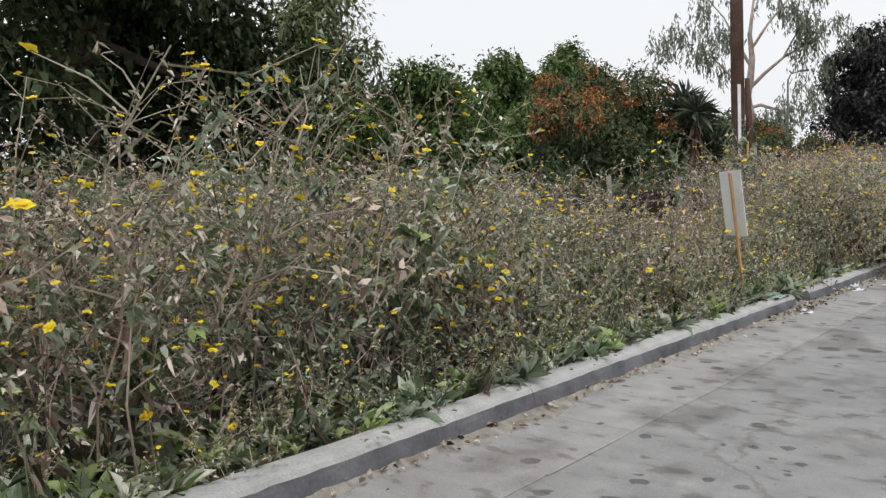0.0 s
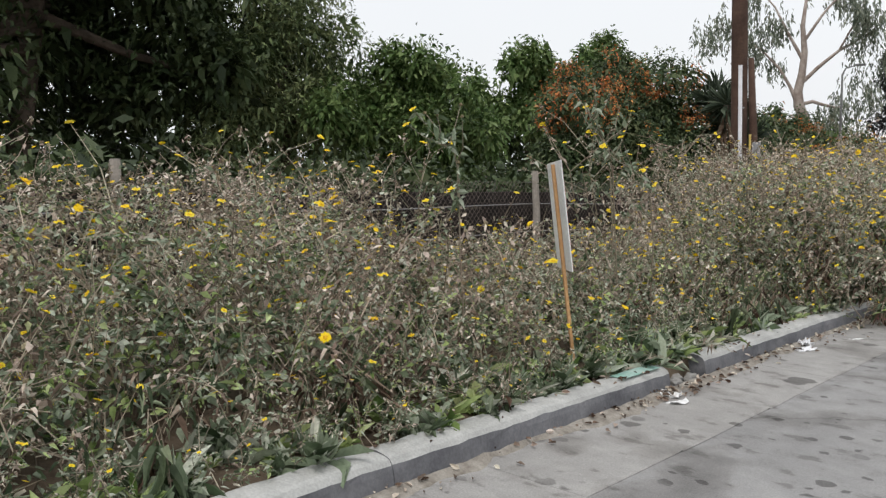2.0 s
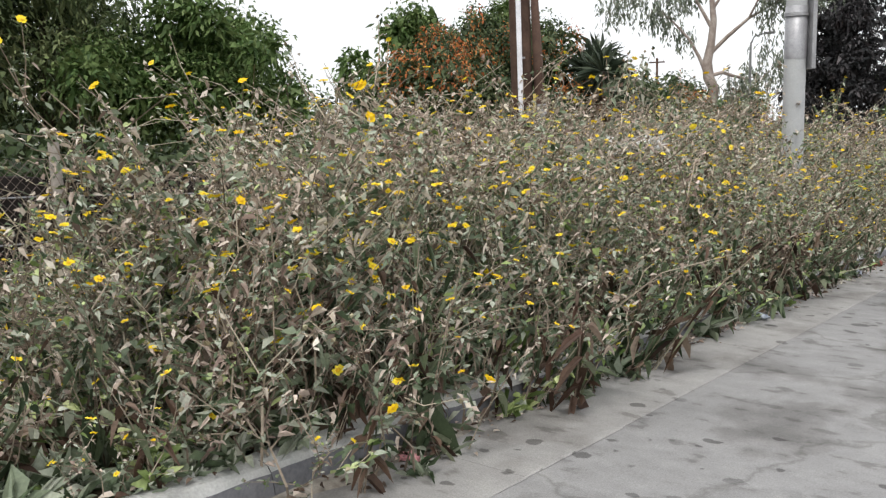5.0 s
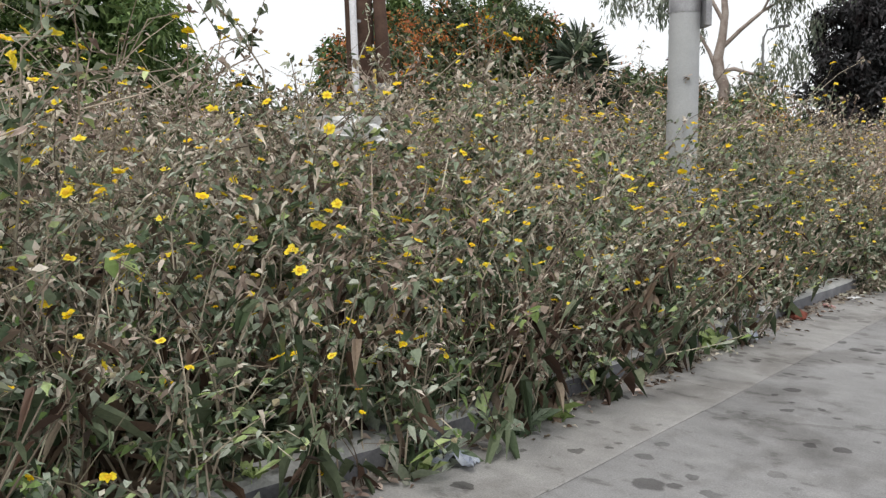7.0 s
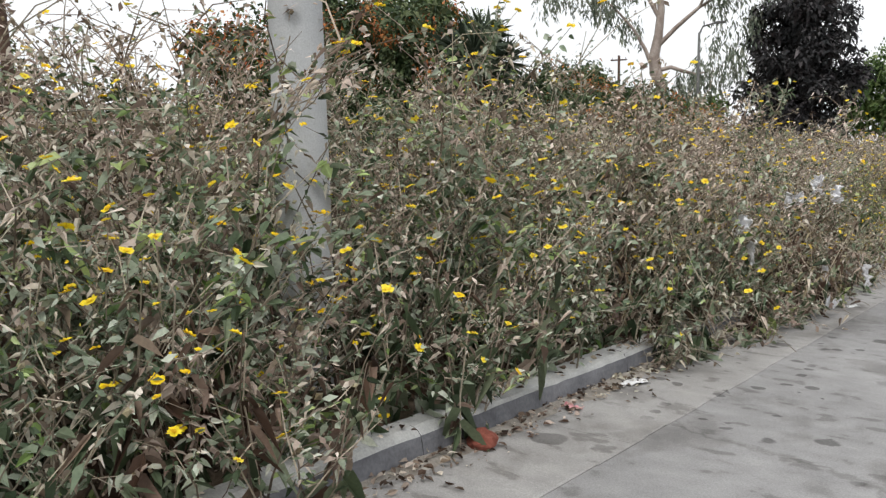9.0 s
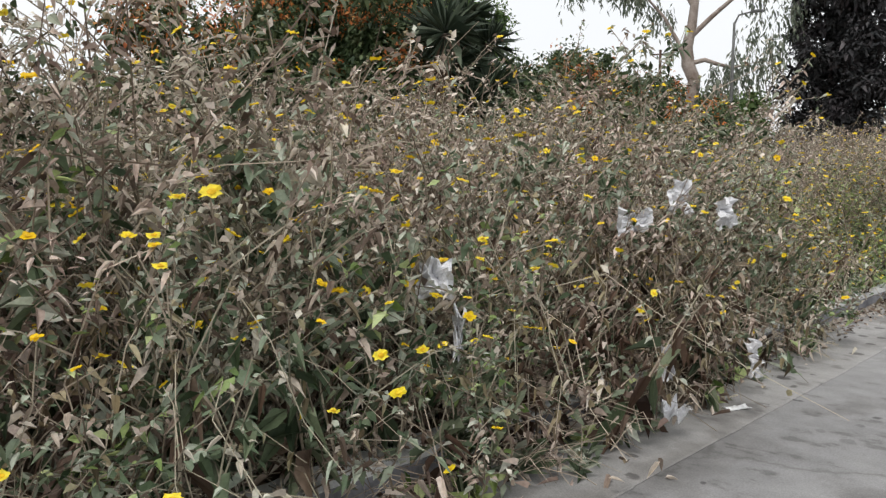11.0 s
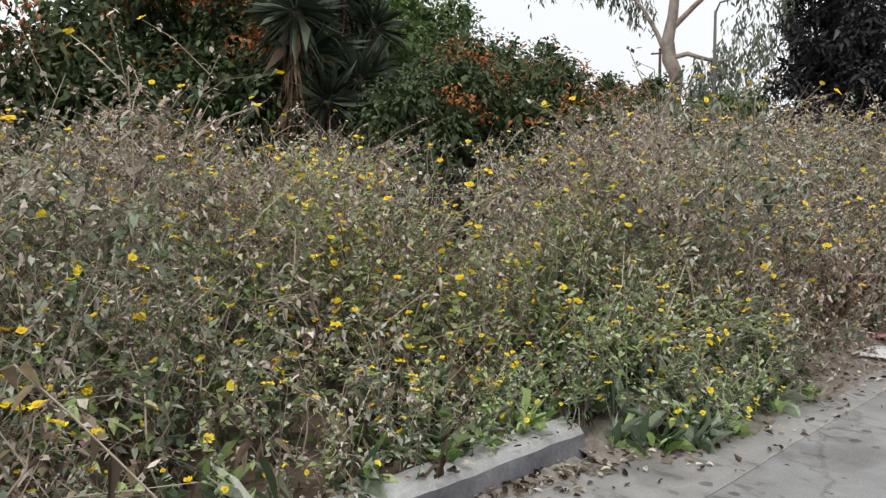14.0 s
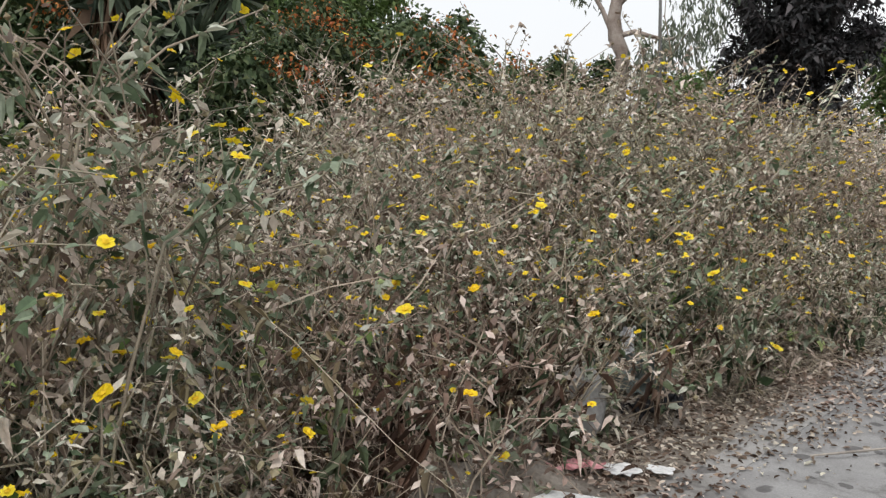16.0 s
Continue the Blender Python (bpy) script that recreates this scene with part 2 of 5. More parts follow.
    if crack:
        v = n.new("ShaderNodeTexVoronoi")
        v.feature = "DISTANCE_TO_EDGE"
        v.inputs["Scale"].default_value = 0.55
        wob = noise_node(n, l, 1.3, 5)
        vm = n.new("ShaderNodeMixRGB")
        vm.inputs[0].default_value = 0.45
        l.new(g.outputs["Position"], vm.inputs[1])
        l.new(wob.outputs["Color"], vm.inputs[2])
        l.new(vm.outputs[0], v.inputs["Vector"])
        cr = ramp(n, [(0.0, (0.55, 0.54, 0.52)), (0.008, (1, 1, 1))])
        l.new(v.outputs["Distance"], cr.inputs[0])
        c = mix(n, l, 0.6, c, cr.outputs[0], "MULTIPLY")
    l.new(c, b.inputs["Base Color"])
    bump(n, l, b, mix(n, l, 0.5, fine.outputs["Fac"], mid.outputs["Fac"]), 0.5, 0.006)
    return m


M_ROAD = road_material("street_surface", (0.195, 0.192, 0.189), (0.335, 0.33, 0.325))
M_GUTTER = road_material("gutter_concrete", (0.255, 0.247, 0.236), (0.37, 0.361, 0.348), False)


# ---- mesh helpers ----
def mesh_from(name, v, f, mats, mi=None, smooth=False):
    """A mesh from arrays of places, triangles and material numbers."""
    v, f = np.asarray(v, np.float32), np.asarray(f, np.int32)
    me = bpy.data.meshes.new(name)
    me.vertices.add(len(v))
    me.vertices.foreach_set("co", v.ravel())
    me.loops.add(f.size)
    me.loops.foreach_set("vertex_index", f.ravel())
    me.polygons.add(len(f))
    me.polygons.foreach_set("loop_start", np.arange(0, f.size, 3, dtype=np.int32))
    if mi is not None:
        me.polygons.foreach_set("material_index", np.asarray(mi, np.int32))
    me.polygons.foreach_set("use_smooth", np.full(len(f), smooth))
    for m in mats:
        me.materials.append(m)
    me.update(calc_edges=True)
    return me


def part(name, bm, mat, parent=None, label=""):
    """Links a bmesh as one mesh object under a thing or a part."""
    me = bpy.data.meshes.new(name)
    bm.to_mesh(me)
    bm.free()
    for m in mat if isinstance(mat, (list, tuple)) else [mat]:
        me.materials.append(m)
    ob = new(name, me)
    if parent:
        ob.parent = parent
    return tagged(ob, label)


def part_of(name, v, f, mats, parent, mi=None, label="", smooth=False):
    ob = new(name, mesh_from(name, v, f, mats, mi, smooth))
    ob.parent = parent
    return tagged(ob, label)


def thing(name, m, label, category, group="", kind=""):
    e = new(name)
    e.empty_display_size = 0.2
    e.matrix_world = m
    return tagged(e, label, category, group, kind)


def box_bm(sx, sy, sz, c=(0, 0, 0), bevel=0.0, bm=None):
    bm = bm or bmesh.new()
    r = bmesh.ops.create_cube(bm, size=1)
    bmesh.ops.transform(bm, matrix=Matrix.Translation(c) @ Matrix.Diagonal((sx, sy, sz, 1)), verts=r["verts"])
    if bevel:
        bmesh.ops.bevel(bm, geom=list({e for w in r["verts"] for e in w.link_edges}), offset=bevel, segments=2, affect="EDGES", profile=0.6)
    return bm


def tube(points, radii, sides=6, cap=True):
    """Places and triangles of a tapering tube through the points."""
    p = [Vector(q) for q in points]
    v, f = [], []
    up = Vector((0.31, 0.17, 0.93)).normalized()
    for i, q in enumerate(p):
        d = (p[min(i + 1, len(p) - 1)] - p[max(i - 1, 0)]).normalized()
        a = d.cross(up)
        a = a.normalized() if a.length > 0.05 else d.orthogonal().normalized()
        b = d.cross(a)
        for k in range(sides):
            t = 2 * math.pi * k / sides
            v.append(q + float(radii[i]) * (a * math.cos(t) + b * math.sin(t)))
    for i in range(len(p) - 1):
        for k in range(sides):
            a, b = i * sides + k, i * sides + (k + 1) % sides
            f += [(a, b, b + sides), (a, b + sides, a + sides)]
    if cap:
        e = len(v) - sides
        f += [(e, e + k, e + k + 1) for k in range(1, sides - 1)]
    return np.array([tuple(q) for q in v]), np.array(f)


def join(pieces):
    """Joins (places, triangles) or (places, triangles, material) pieces."""
    v, f, m, n = [], [], [], 0
    for q in pieces:
        v.append(q[0])
        f.append(np.asarray(q[1]) + n)
        m.append(np.broadcast_to(q[2] if len(q) > 2 else 0, len(q[1])))
        n += len(q[0])
    return np.concatenate(v), np.concatenate(f), np.concatenate(m)


def unit(a):
    return a / np.maximum(np.linalg.norm(a, axis=-1, keepdims=True), 1e-9)


def leaves(base, way, length, width, rng, droop=0.25, fold=0.18, simple=False):
    """Folded pointed leaves, each from its base along its way."""
    base, way = np.asarray(base, float), unit(np.asarray(way, float))
    n = len(base)
    length, width = np.broadcast_to(length, n)[:, None], np.broadcast_to(width, n)[:, None]
    side = unit(np.cross(way, rng.normal(size=(n, 3)) * 0.6 + np.array([0, 0, 1.0])))
    nor = np.cross(side, way)
    droop = droop * rng.uniform(0.2, 1.9, (n, 1))
    tip = base + way * length - np.array([0, 0, 1.0]) * length * droop + side * length * rng.normal(size=(n, 1)) * 0.14
    if simple:
        le, ri = base + way * length * 0.5 + side * width * 0.5, base + way * length * 0.4 - side * width * 0.5
        v = np.stack([base, le, ri, tip], 1)
        f = np.array([(0, 2, 1), (1, 2, 3)])
    else:
        cup = nor * width * fold
        low = np.array([0, 0, 1.0]) * length * droop
        l1, r1 = base + way * length * 0.20 + side * width * 0.42 + cup, base + way * length * 0.24 - side * width * 0.45 + cup
        l2, r2 = base + way * length * 0.60 + side * width * 0.42 + cup - low * 0.35, base + way * length * 0.55 - side * width * 0.38 + cup - low * 0.3
        v = np.stack([base, l1, l2, tip, r2, r1], 1)
        f = np.array([(0, 5, 4), (0, 4, 3), (0, 3, 2), (0, 2, 1)])
    k = v.shape[1]
    return v.reshape(-1, 3), (f[None] + (np.arange(n) * k)[:, None, None]).reshape(-1, 3)


# ---- large structure: soil, street, gutter, kerb ----
def strip(name, kds, ys, mat, label, category="", wave=0.0, kind="structure"):
    """A sheet along the street; kds are pairs of distance behind the kerb's face and height."""
    v, f = [], []
    for y in ys:
        for kd, h in kds:
            p = at(y, kd, h)
            v.append((p.x, p.y, p.z + (wave * noise.noise((p.x * 1.3, p.y * 1.3, 3.0)) if wave and 0 < kd < 40 else 0)))
    w = len(kds)
    for i in range(len(ys) - 1):
        for k in range(w - 1):
            a = i * w + k
            f += [(a, a + 1, a + w + 1), (a, a + w + 1, a + w)]
    ob = new(name, mesh_from(name, v, f, [mat], smooth=True))
    return tagged(ob, label, category or name, kind=kind)


ys_fine = list(np.arange(-6, 62, 0.5))
ys_far = [-600, -200, -80, -30, -12] + ys_fine + [70, 90, 130, 200, 350, 700]
strip("ground", [(-700, -0.06), (-200, -0.06), (-30, -0.06), (-0.5, -0.06), (0.1, -0.06), (0.13, 0.10)] + [(k, 0.125) for k in np.arange(0.3, 8, 0.7)] + [(12, 0.1), (20, 0.1), (40, 0.1), (120, 0.1), (700, 0.1)],
      ys_far, M_SOIL, "brown bare soil under the weeds and trees", wave=0.06)
strip("road", [(-10.5, -0.02), (-7, 0.0), (-4, 0.005), (-2, 0.002), (-0.5625, 0.0)], ys_far, M_ROAD, "worn grey street surface with dark stains")

gutter = thing("gutter", Matrix(), "pale concrete gutter strip beside the kerb", "gutter", kind="structure")
kerb = thing("kerb", Matrix(), "low grey concrete kerb with a face darker than its top", "kerb", kind="structure")


def swept(profile, y0, y1, step, jitter, seed):
    """A bar along the street with the given profile of (kd, h)."""
    ys = np.linspace(y0, y1, max(2, int((y1 - y0) / step) + 1))
    v, f = [], []
    for y in ys:
        for j, (kd, h) in enumerate(profile):
            q = 0.7 * jitter * noise.noise((y * 1.7, j * 0.6, seed)) + 0.7 * jitter * noise.noise((y * 13, j * 2.6, seed))
            v.append(tuple(at(y, kd + (q if h > 0 else 0), h + (q if h > 0.02 else 0))))
    w = len(profile)
    for i in range(len(ys) - 1):
        for k in range(w - 1):
            a = i * w + k
            f += [(a, a + w, a + w + 1), (a, a + w + 1, a + 1)]
    n = (len(ys) - 1) * w
    f += [(0, k, k + 1) for k in range(1, w - 1)] + [(n, n + k + 1, n + k) for k in range(1, w - 1)]
    return v, f, w


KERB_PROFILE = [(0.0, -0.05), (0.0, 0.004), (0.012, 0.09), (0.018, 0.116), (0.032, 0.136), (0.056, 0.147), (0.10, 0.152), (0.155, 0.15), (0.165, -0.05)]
cuts = [-8.0, -5.0, -2.0, 1.0, 4.0, 6.5, 8.86]
cuts2 = [9.34, 12.2, 15.2, 18.2, 21.2, 23.15, 26.2, 29.2, 31.75]
cuts3 = [32.6, 35.6, 38.6, 41.6, 44.6, 48, 52, 56, 60]
for run in (cuts, cuts2, cuts3):
    for y0, y1 in zip(run, run[1:]):
        v, f, w = swept(KERB_PROFILE, y0 + 0.002, y1 - 0.002, 0.08, 0.007, y0)
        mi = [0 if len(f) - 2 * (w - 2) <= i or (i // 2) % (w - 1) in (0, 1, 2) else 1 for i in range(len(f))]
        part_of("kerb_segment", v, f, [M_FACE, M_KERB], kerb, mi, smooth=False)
for y0 in np.arange(-8, 60, 3.0):
    v, f, w = swept([(-0.56, -0.05), (-0.56, 0.001), (-0.55, 0.005), (-0.3, 0.006), (-0.002, 0.012), (-0.002, -0.05)], y0 + 0.0015, y0 + 2.9985, 0.3, 0.0, y0)
    part_of("gutter_slab", v, f, [M_GUTTER], gutter)


v, f = [], []
drift = [(0.22, 0.13), (0.15, 0.175), (0.0, 0.17), (-0.07, 0.09), (-0.18, 0.03), (-0.32, 0.016), (-0.48, -0.01)]
dys = np.arange(31.7, 60, 0.15)
for y in dys:
    w = min(1.0, (y - 31.7) / 0.8)
    for k, (kd, h) in enumerate(drift):
        p = at(y, kd * (0.6 + 0.4 * w) + (0.07 * noise.noise((y * 1.7, k * 0.3, 1.0)) if k > 2 else 0), h * (0.3 + 0.7 * w) + 0.012 * noise.noise((y * 5, k * 1.3, 2.0)))
        v.append(tuple(p))
for i in range(len(dys) - 1):
    for k in range(len(drift) - 1):
        a = i * len(drift) + k
        f += [(a, a + len(drift) + 1, a + 1), (a, a + len(drift), a + len(drift) + 1)]
tagged(new("dirt_drift", mesh_from("dirt_drift", v, f, [surface("dusty_dirt", (0.15, 0.125, 0.10), (0.33, 0.295, 0.255), 9, 0.95, 60, 0.02)], smooth=True)), "dusty dirt washed over the kerb and gutter", "dirt", kind="structure")

# sandy grit swept up against the kerb
v, f = [], []
gys = np.arange(-8, 31.7, 0.06)
for y in gys:
    w = max(0.012, 0.075 + 0.11 * noise.noise((y * 0.9, 1.0, 9.0)) + 0.07 * noise.noise((y * 4.1, 2.0, 9.0)) + 0.03 * noise.noise((y * 13, 3.0, 9.0)))
    for k, h in ((0.004, 0.034), (0.3, 0.026), (0.65, 0.017), (1.0, 0.006)):
        v.append(tuple(at(y, -w * k + 0.004, h + 0.012 * noise.noise((y * 9, k * 5, 4.0)) * (1 - k))))
for i in range(len(gys) - 1):
    for k in range(3):
        a = i * 4 + k
        f += [(a, a + 5, a + 1), (a, a + 4, a + 5)]
tagged(new("grit", mesh_from("grit", v, f, [surface("sandy_grit", (0.21, 0.185, 0.155), (0.40, 0.37, 0.325), 14, 0.95, 120, 0.01)], smooth=True)), "pale sandy grit along the foot of the kerb", "grit", kind="structure")

v, f = [], []
sys_ = np.arange(-8, 60, 0.12)
for y in sys_:
    w = 0.007 * (1 + 0.9 * noise.noise((y * 2.3, 0.0, 5.0)))
    for kd in (-0.561 - w, -0.561, -0.561 + w):
        v.append(tuple(at(y, kd + 0.004 * noise.noise((y * 3, 4.0, 0.0)), 0.0085 if kd == -0.561 else 0.003)))
for i in range(len(sys_) - 1):
    if noise.noise((sys_[i] * 1.3, 7.0, 0.0)) < 0.02:
        continue
    for k in range(2):
        a = i * 3 + k
        f += [(a, a + 4, a + 1), (a, a + 3, a + 4)]
tagged(new("joint_filler", mesh_from("joint_filler", v, f, [M_GUTTER], smooth=True)), "pale broken mortar line between gutter and street", "joint", kind="structure")

# ---- weeds ----
def flower(c, d, r, rng):
    """A daisy head: a scalloped ring of petals round a raised eye."""
    d = unit(np.asarray(d, float))
    a = unit(np.cross(d, rng.normal(size=3)))
    b = np.cross(d, a)
    n = 18
    t = np.arange(n) * 2 * math.pi / n
    rr = np.where(np.arange(n) % 2 == 0, r, r * 0.84)[:, None] * (1 + 0.1 * rng.normal(size=(n, 1)))
    ring = c + rr * (np.cos(t)[:, None] * a + np.sin(t)[:, None] * b) + d * rng.normal(size=(n, 1)) * r * 0.12
    v = np.vstack([[c - d * r * 0.15], ring])
    f = np.array([(0, 1 + k, 1 + (k + 1) % n) for k in range(n)])
    t = np.arange(6) * math.pi / 3
    eye = np.vstack([[c + d * r * 0.25], c + d * r * 0.05 + r * 0.42 * (np.cos(t)[:, None] * a + np.sin(t)[:, None] * b)])
    fe = np.array([(0, 1 + k, 1 + (k + 1) % 6) for k in range(6)])
    return [(v, f, PETAL), (eye, fe, EYE)]


def bud(c, d, r, rng, m=HEAD):
    d = unit(np.asarray(d, float))
    a = unit(np.cross(d, rng.normal(size=3)))
    b = np.cross(d, a)
    t = np.arange(4) * math.pi / 2
    ring = c + r * (np.cos(t)[:, None] * a + np.sin(t)[:, None] * b)
    v = np.vstack([[c - d * r], ring, [c + d * r * 1.1]])
    f = [(0, 1 + (k + 1) % 4, 1 + k) for k in range(4)] + [(5, 1 + k, 1 + (k + 1) % 4) for k in range(4)]
    return v, np.array(f), m


def weed(seed, dry=0.4, fresh=0.0, leaf=0.07, thick=34, twigs=6, flowers=0.35, sides=3, reach=0.26, plain=True, joints=4, tall=1.0, bloom=0.025):
    """A bushy branching weed of the given height, as pieces by material: stem, twigs, leaves, flowers, dead heads."""
    rng = np.random.default_rng(seed)
    pieces = []
    lean = rng.normal(size=2) * 0.16 * tall
    pts = [np.array([0, 0, -0.04])]
    for k in range(1, joints + 1):
        s = k / joints
        pts.append(np.array([lean[0] * s * s + rng.normal() * 0.03, lean[1] * s * s + rng.normal() * 0.03, s * tall * 0.9]))
    pieces.append((*tube(pts, np.linspace(0.0055, 0.002, joints + 1), sides, False), STEM))
    lines = []
    for k in range(max(3, int(twigs * tall))):
        s = rng.uniform(0.18, 0.97) * joints
        i = min(int(s), joints - 1)
        p0 = pts[i] + (pts[i + 1] - pts[i]) * (s - i)
        t = rng.uniform(0, 2 * math.pi)
        out = np.array([math.cos(t), math.sin(t), 0]) * rng.uniform(0.5, 1.3) * reach
        up = rng.uniform(0.02, 0.3)
        br = [p0, p0 + out * 0.55 + [0, 0, up * 0.65] + rng.normal(size=3) * 0.02, p0 + out + [0, 0, up] + rng.normal(size=3) * 0.03]
        pieces.append((*tube(br, [0.0032, 0.0024, 0.0014], 3, False), STEM))
        lines.append(br)
    lines.append(pts[-3:])
    n = int(thick * max(tall, 0.6))
    base, way, size = [], [], []
    for _ in range(n):
        ln = pts if rng.random() < 0.2 else lines[rng.integers(len(lines))]
        s = rng.uniform(0.15, len(ln) - 1.001)
        i = int(s)
        p = ln[i] + (ln[i + 1] - ln[i]) * (s - i)
        t = rng.uniform(0, 2 * math.pi)
        base.append(p + rng.normal(size=3) * 0.012)
        way.append((math.cos(t), math.sin(t), rng.uniform(-0.6, 0.6) - 0.7 * min(1.0, max(0.0, tall - p[2] - 0.2))))
        size.append(leaf * rng.uniform(0.5, 1.35) * np.interp(max(tall - p[2], 0.75 * (1 - p[2] / tall)), [0.0, 0.3, 0.6, 1.1], [0.34, 0.58, 0.86, 1.1]))
    base, way, size = np.array(base), np.array(way), np.array(size)
    kind = rng.random(n) + 0.5 * (0.55 - np.clip(base[:, 2] / tall, 0, 1))
    for m, sel in ((DRY, kind < dry), (FRESH, (kind >= dry) & (kind < dry + fresh)), (LEAF, kind >= dry + fresh)):
        if sel.any():
            pieces.append((*leaves(base[sel], way[sel], size[sel] * 1.1, size[sel] * (0.46 if m == DRY else 0.6), rng, 0.4 if m == DRY else 0.22, 0.35 if m == DRY else 0.18, plain), m))
    for ln in lines:
        tip, d = np.array(ln[-1]), np.array(ln[-1]) - np.array(ln[-2])
        if rng.random() < flowers:
            pieces += flower(tip + [0, 0, 0.008], unit(d) * 0.3 + rng.normal(size=3) * 0.25 + [0.14, -0.1, 0.8], bloom * rng.uniform(0.8, 1.15), rng)
        elif rng.random() < 0.75:
            pieces.append(bud(tip + rng.normal(size=3) * 0.01, d, rng.uniform(0.007, 0.013), rng))
            b = np.repeat(tip[None], 3, 0) + rng.normal(size=(3, 3)) * 0.014
            pieces.append((*leaves(b, rng.normal(size=(3, 3)) + [0, 0, 0.5], 0.04, 0.02, rng, 0.1, simple=True), DRY if rng.random() < dry + 0.2 else LEAF))
    return pieces


def family(seed, n=5, **kw):
    """Variants of one kind of weed at three heights."""
    return {t: [join(weed(seed + 100 * i + k, tall=t, plain=(k % 3 == 0), **kw)) for k in range(n)] for i, t in enumerate((0.45, 0.9, 1.5))}


def rosette(seed, n=14, length=0.22, m=LEAF, width=0.3):
    """A low tuft of long leaves."""
    rng = np.random.default_rng(seed)
    t = rng.uniform(0, 2 * math.pi, n)
    base = rng.normal(size=(n, 3)) * 0.02 + [0, 0, 0.02]
    way = np.stack([np.cos(t), np.sin(t), rng.uniform(0.4, 2.4, n)], 1)
    L = length * rng.uniform(0.5, 1.3, n)
    return [(*leaves(base, way, L, L * width, rng, 0.45, 0.14), m)]


def straw(seed, n=14):
    """A sprawl of fallen dead stalks."""
    rng = np.random.default_rng(seed)
    out = []
    for _ in range(n):
        t = rng.uniform(0, 2 * math.pi)
        p = rng.normal(size=3) * [0.15, 0.15, 0.05] + [0, 0, 0.12]
        d = np.array([math.cos(t), math.sin(t), rng.uniform(-0.3, 0.5)]) * rng.uniform(0.1, 0.24)
        out.append((*tube([p - d, p + [0, 0, 0.06], p + d], [0.0028, 0.0024, 0.0014], 3, False), STEM))
    b = rng.normal(size=(12, 3)) * [0.2, 0.2, 0.1] + [0, 0, 0.12]
    out.append((*leaves(b, rng.normal(size=(12, 3)), 0.08, 0.03, rng, 0.5, 0.3), DRY))
    return out


def drape(seed, n=9):
    """Dead stalks that arch over and hang towards the street, with shrivelled leaves."""
    rng = np.random.default_rng(seed)
    out = []
    for _ in range(n):
        t = rng.normal() * 0.9
        d = np.array([math.cos(t), math.sin(t), 0])
        p = rng.normal(size=3) * [0.12, 0.25, 0.0]
        h, r = rng.uniform(0.4, 0.95), rng.uniform(0.4, 0.95)
        pts = [p + d * r * s * s * 1.1 + [0, 0, h * math.sin(min(1.0, s * 1.15) * math.pi * 0.85)] + rng.normal(size=3) * 0.035 for s in np.linspace(0, 1, 7)]
        out.append((*tube(pts, np.linspace(0.0032, 0.0013, 7), 3, False), STEM))
        k = rng.integers(2, 7, 14)
        b = np.array([pts[i - 1] * w + pts[i] * (1 - w) for i, w in zip(k, rng.random(14))])
        out.append((*leaves(b, rng.normal(size=(14, 3)) * 0.7 - [0, 0, 0.5], rng.uniform(0.025, 0.06, 14), 0.024, rng, 0.4, 0.3), (DRY, HEAD, HEAD, LEAF)[rng.integers(4)]))
    return out


def dock(seed, n=9, green=0.5):
    """A leafy stalk of large soft leaves that hang limp, with smaller ones on top."""
    rng = np.random.default_rng(seed)
    out = []
    for _ in range(2):
        t = rng.uniform(0, 2 * math.pi)
        lean = np.array([math.cos(t), math.sin(t), 0]) * rng.uniform(0.1, 0.3)
        top = rng.uniform(0.65, 1.0)
        pts = [lean * q * q + [0, 0, top * q] + rng.normal(size=3) * 0.015 for q in np.linspace(0, 1, 4)]
        out.append((*tube(pts, [0.006, 0.005, 0.004, 0.002], 3, False), STEM))
        q = rng.uniform(0.1, 1.0, n)
        base = np.array([lean * k * k + [0, 0, top * k] for k in q]) + rng.normal(size=(n, 3)) * 0.02
        a = rng.uniform(0, 2 * math.pi, n)
        way = np.stack([np.cos(a), np.sin(a), rng.uniform(-0.9, 0.25, n)], 1)
        L = rng.uniform(0.10, 0.21, n) * (1.15 - 0.7 * q)
        live = rng.random(n) < green
        for m, sel in ((BROAD, live), (DEAD, ~live)):
            if sel.any():
                out.append((*leaves(base[sel], way[sel], L[sel], L[sel] * (0.46 if m == BROAD else 0.34), rng, 0.75, 0.3), m))
    return out


def smooth_step(a, b, x):
    t = np.clip((x - a) / (b - a), 0, 1)
    return t * t * (3 - 2 * t)


def edge_kd(y):
    """How far behind the kerb's face the weeds begin."""
    e = np.interp(y, [-6, 8.7, 8.9, 9.3, 9.5, 11.9, 12.4, 14.2, 14.8, 20, 21.3, 22.2, 22.5, 23.1, 23.4, 25, 28.8, 29.8, 31.6, 32.2, 33.4, 34.2, 35.1, 35.6, 36.1, 36.4, 37, 60],
                  [0.12, 0.12, -0.02, 0.0, 0.13, 0.12, -0.25, -0.24, -0.16, -0.1, -0.06, -0.03, 0.11, 0.12, -0.15, -0.35, -0.3, 0.03, 0.06, -0.33, -0.3, -0.22, -0.2, -0.08, -0.06, -0.15, -0.3, -0.42])
    return e + 0.07 * np.sin(y * 4.1) * np.sin(y * 1.7 + 1)


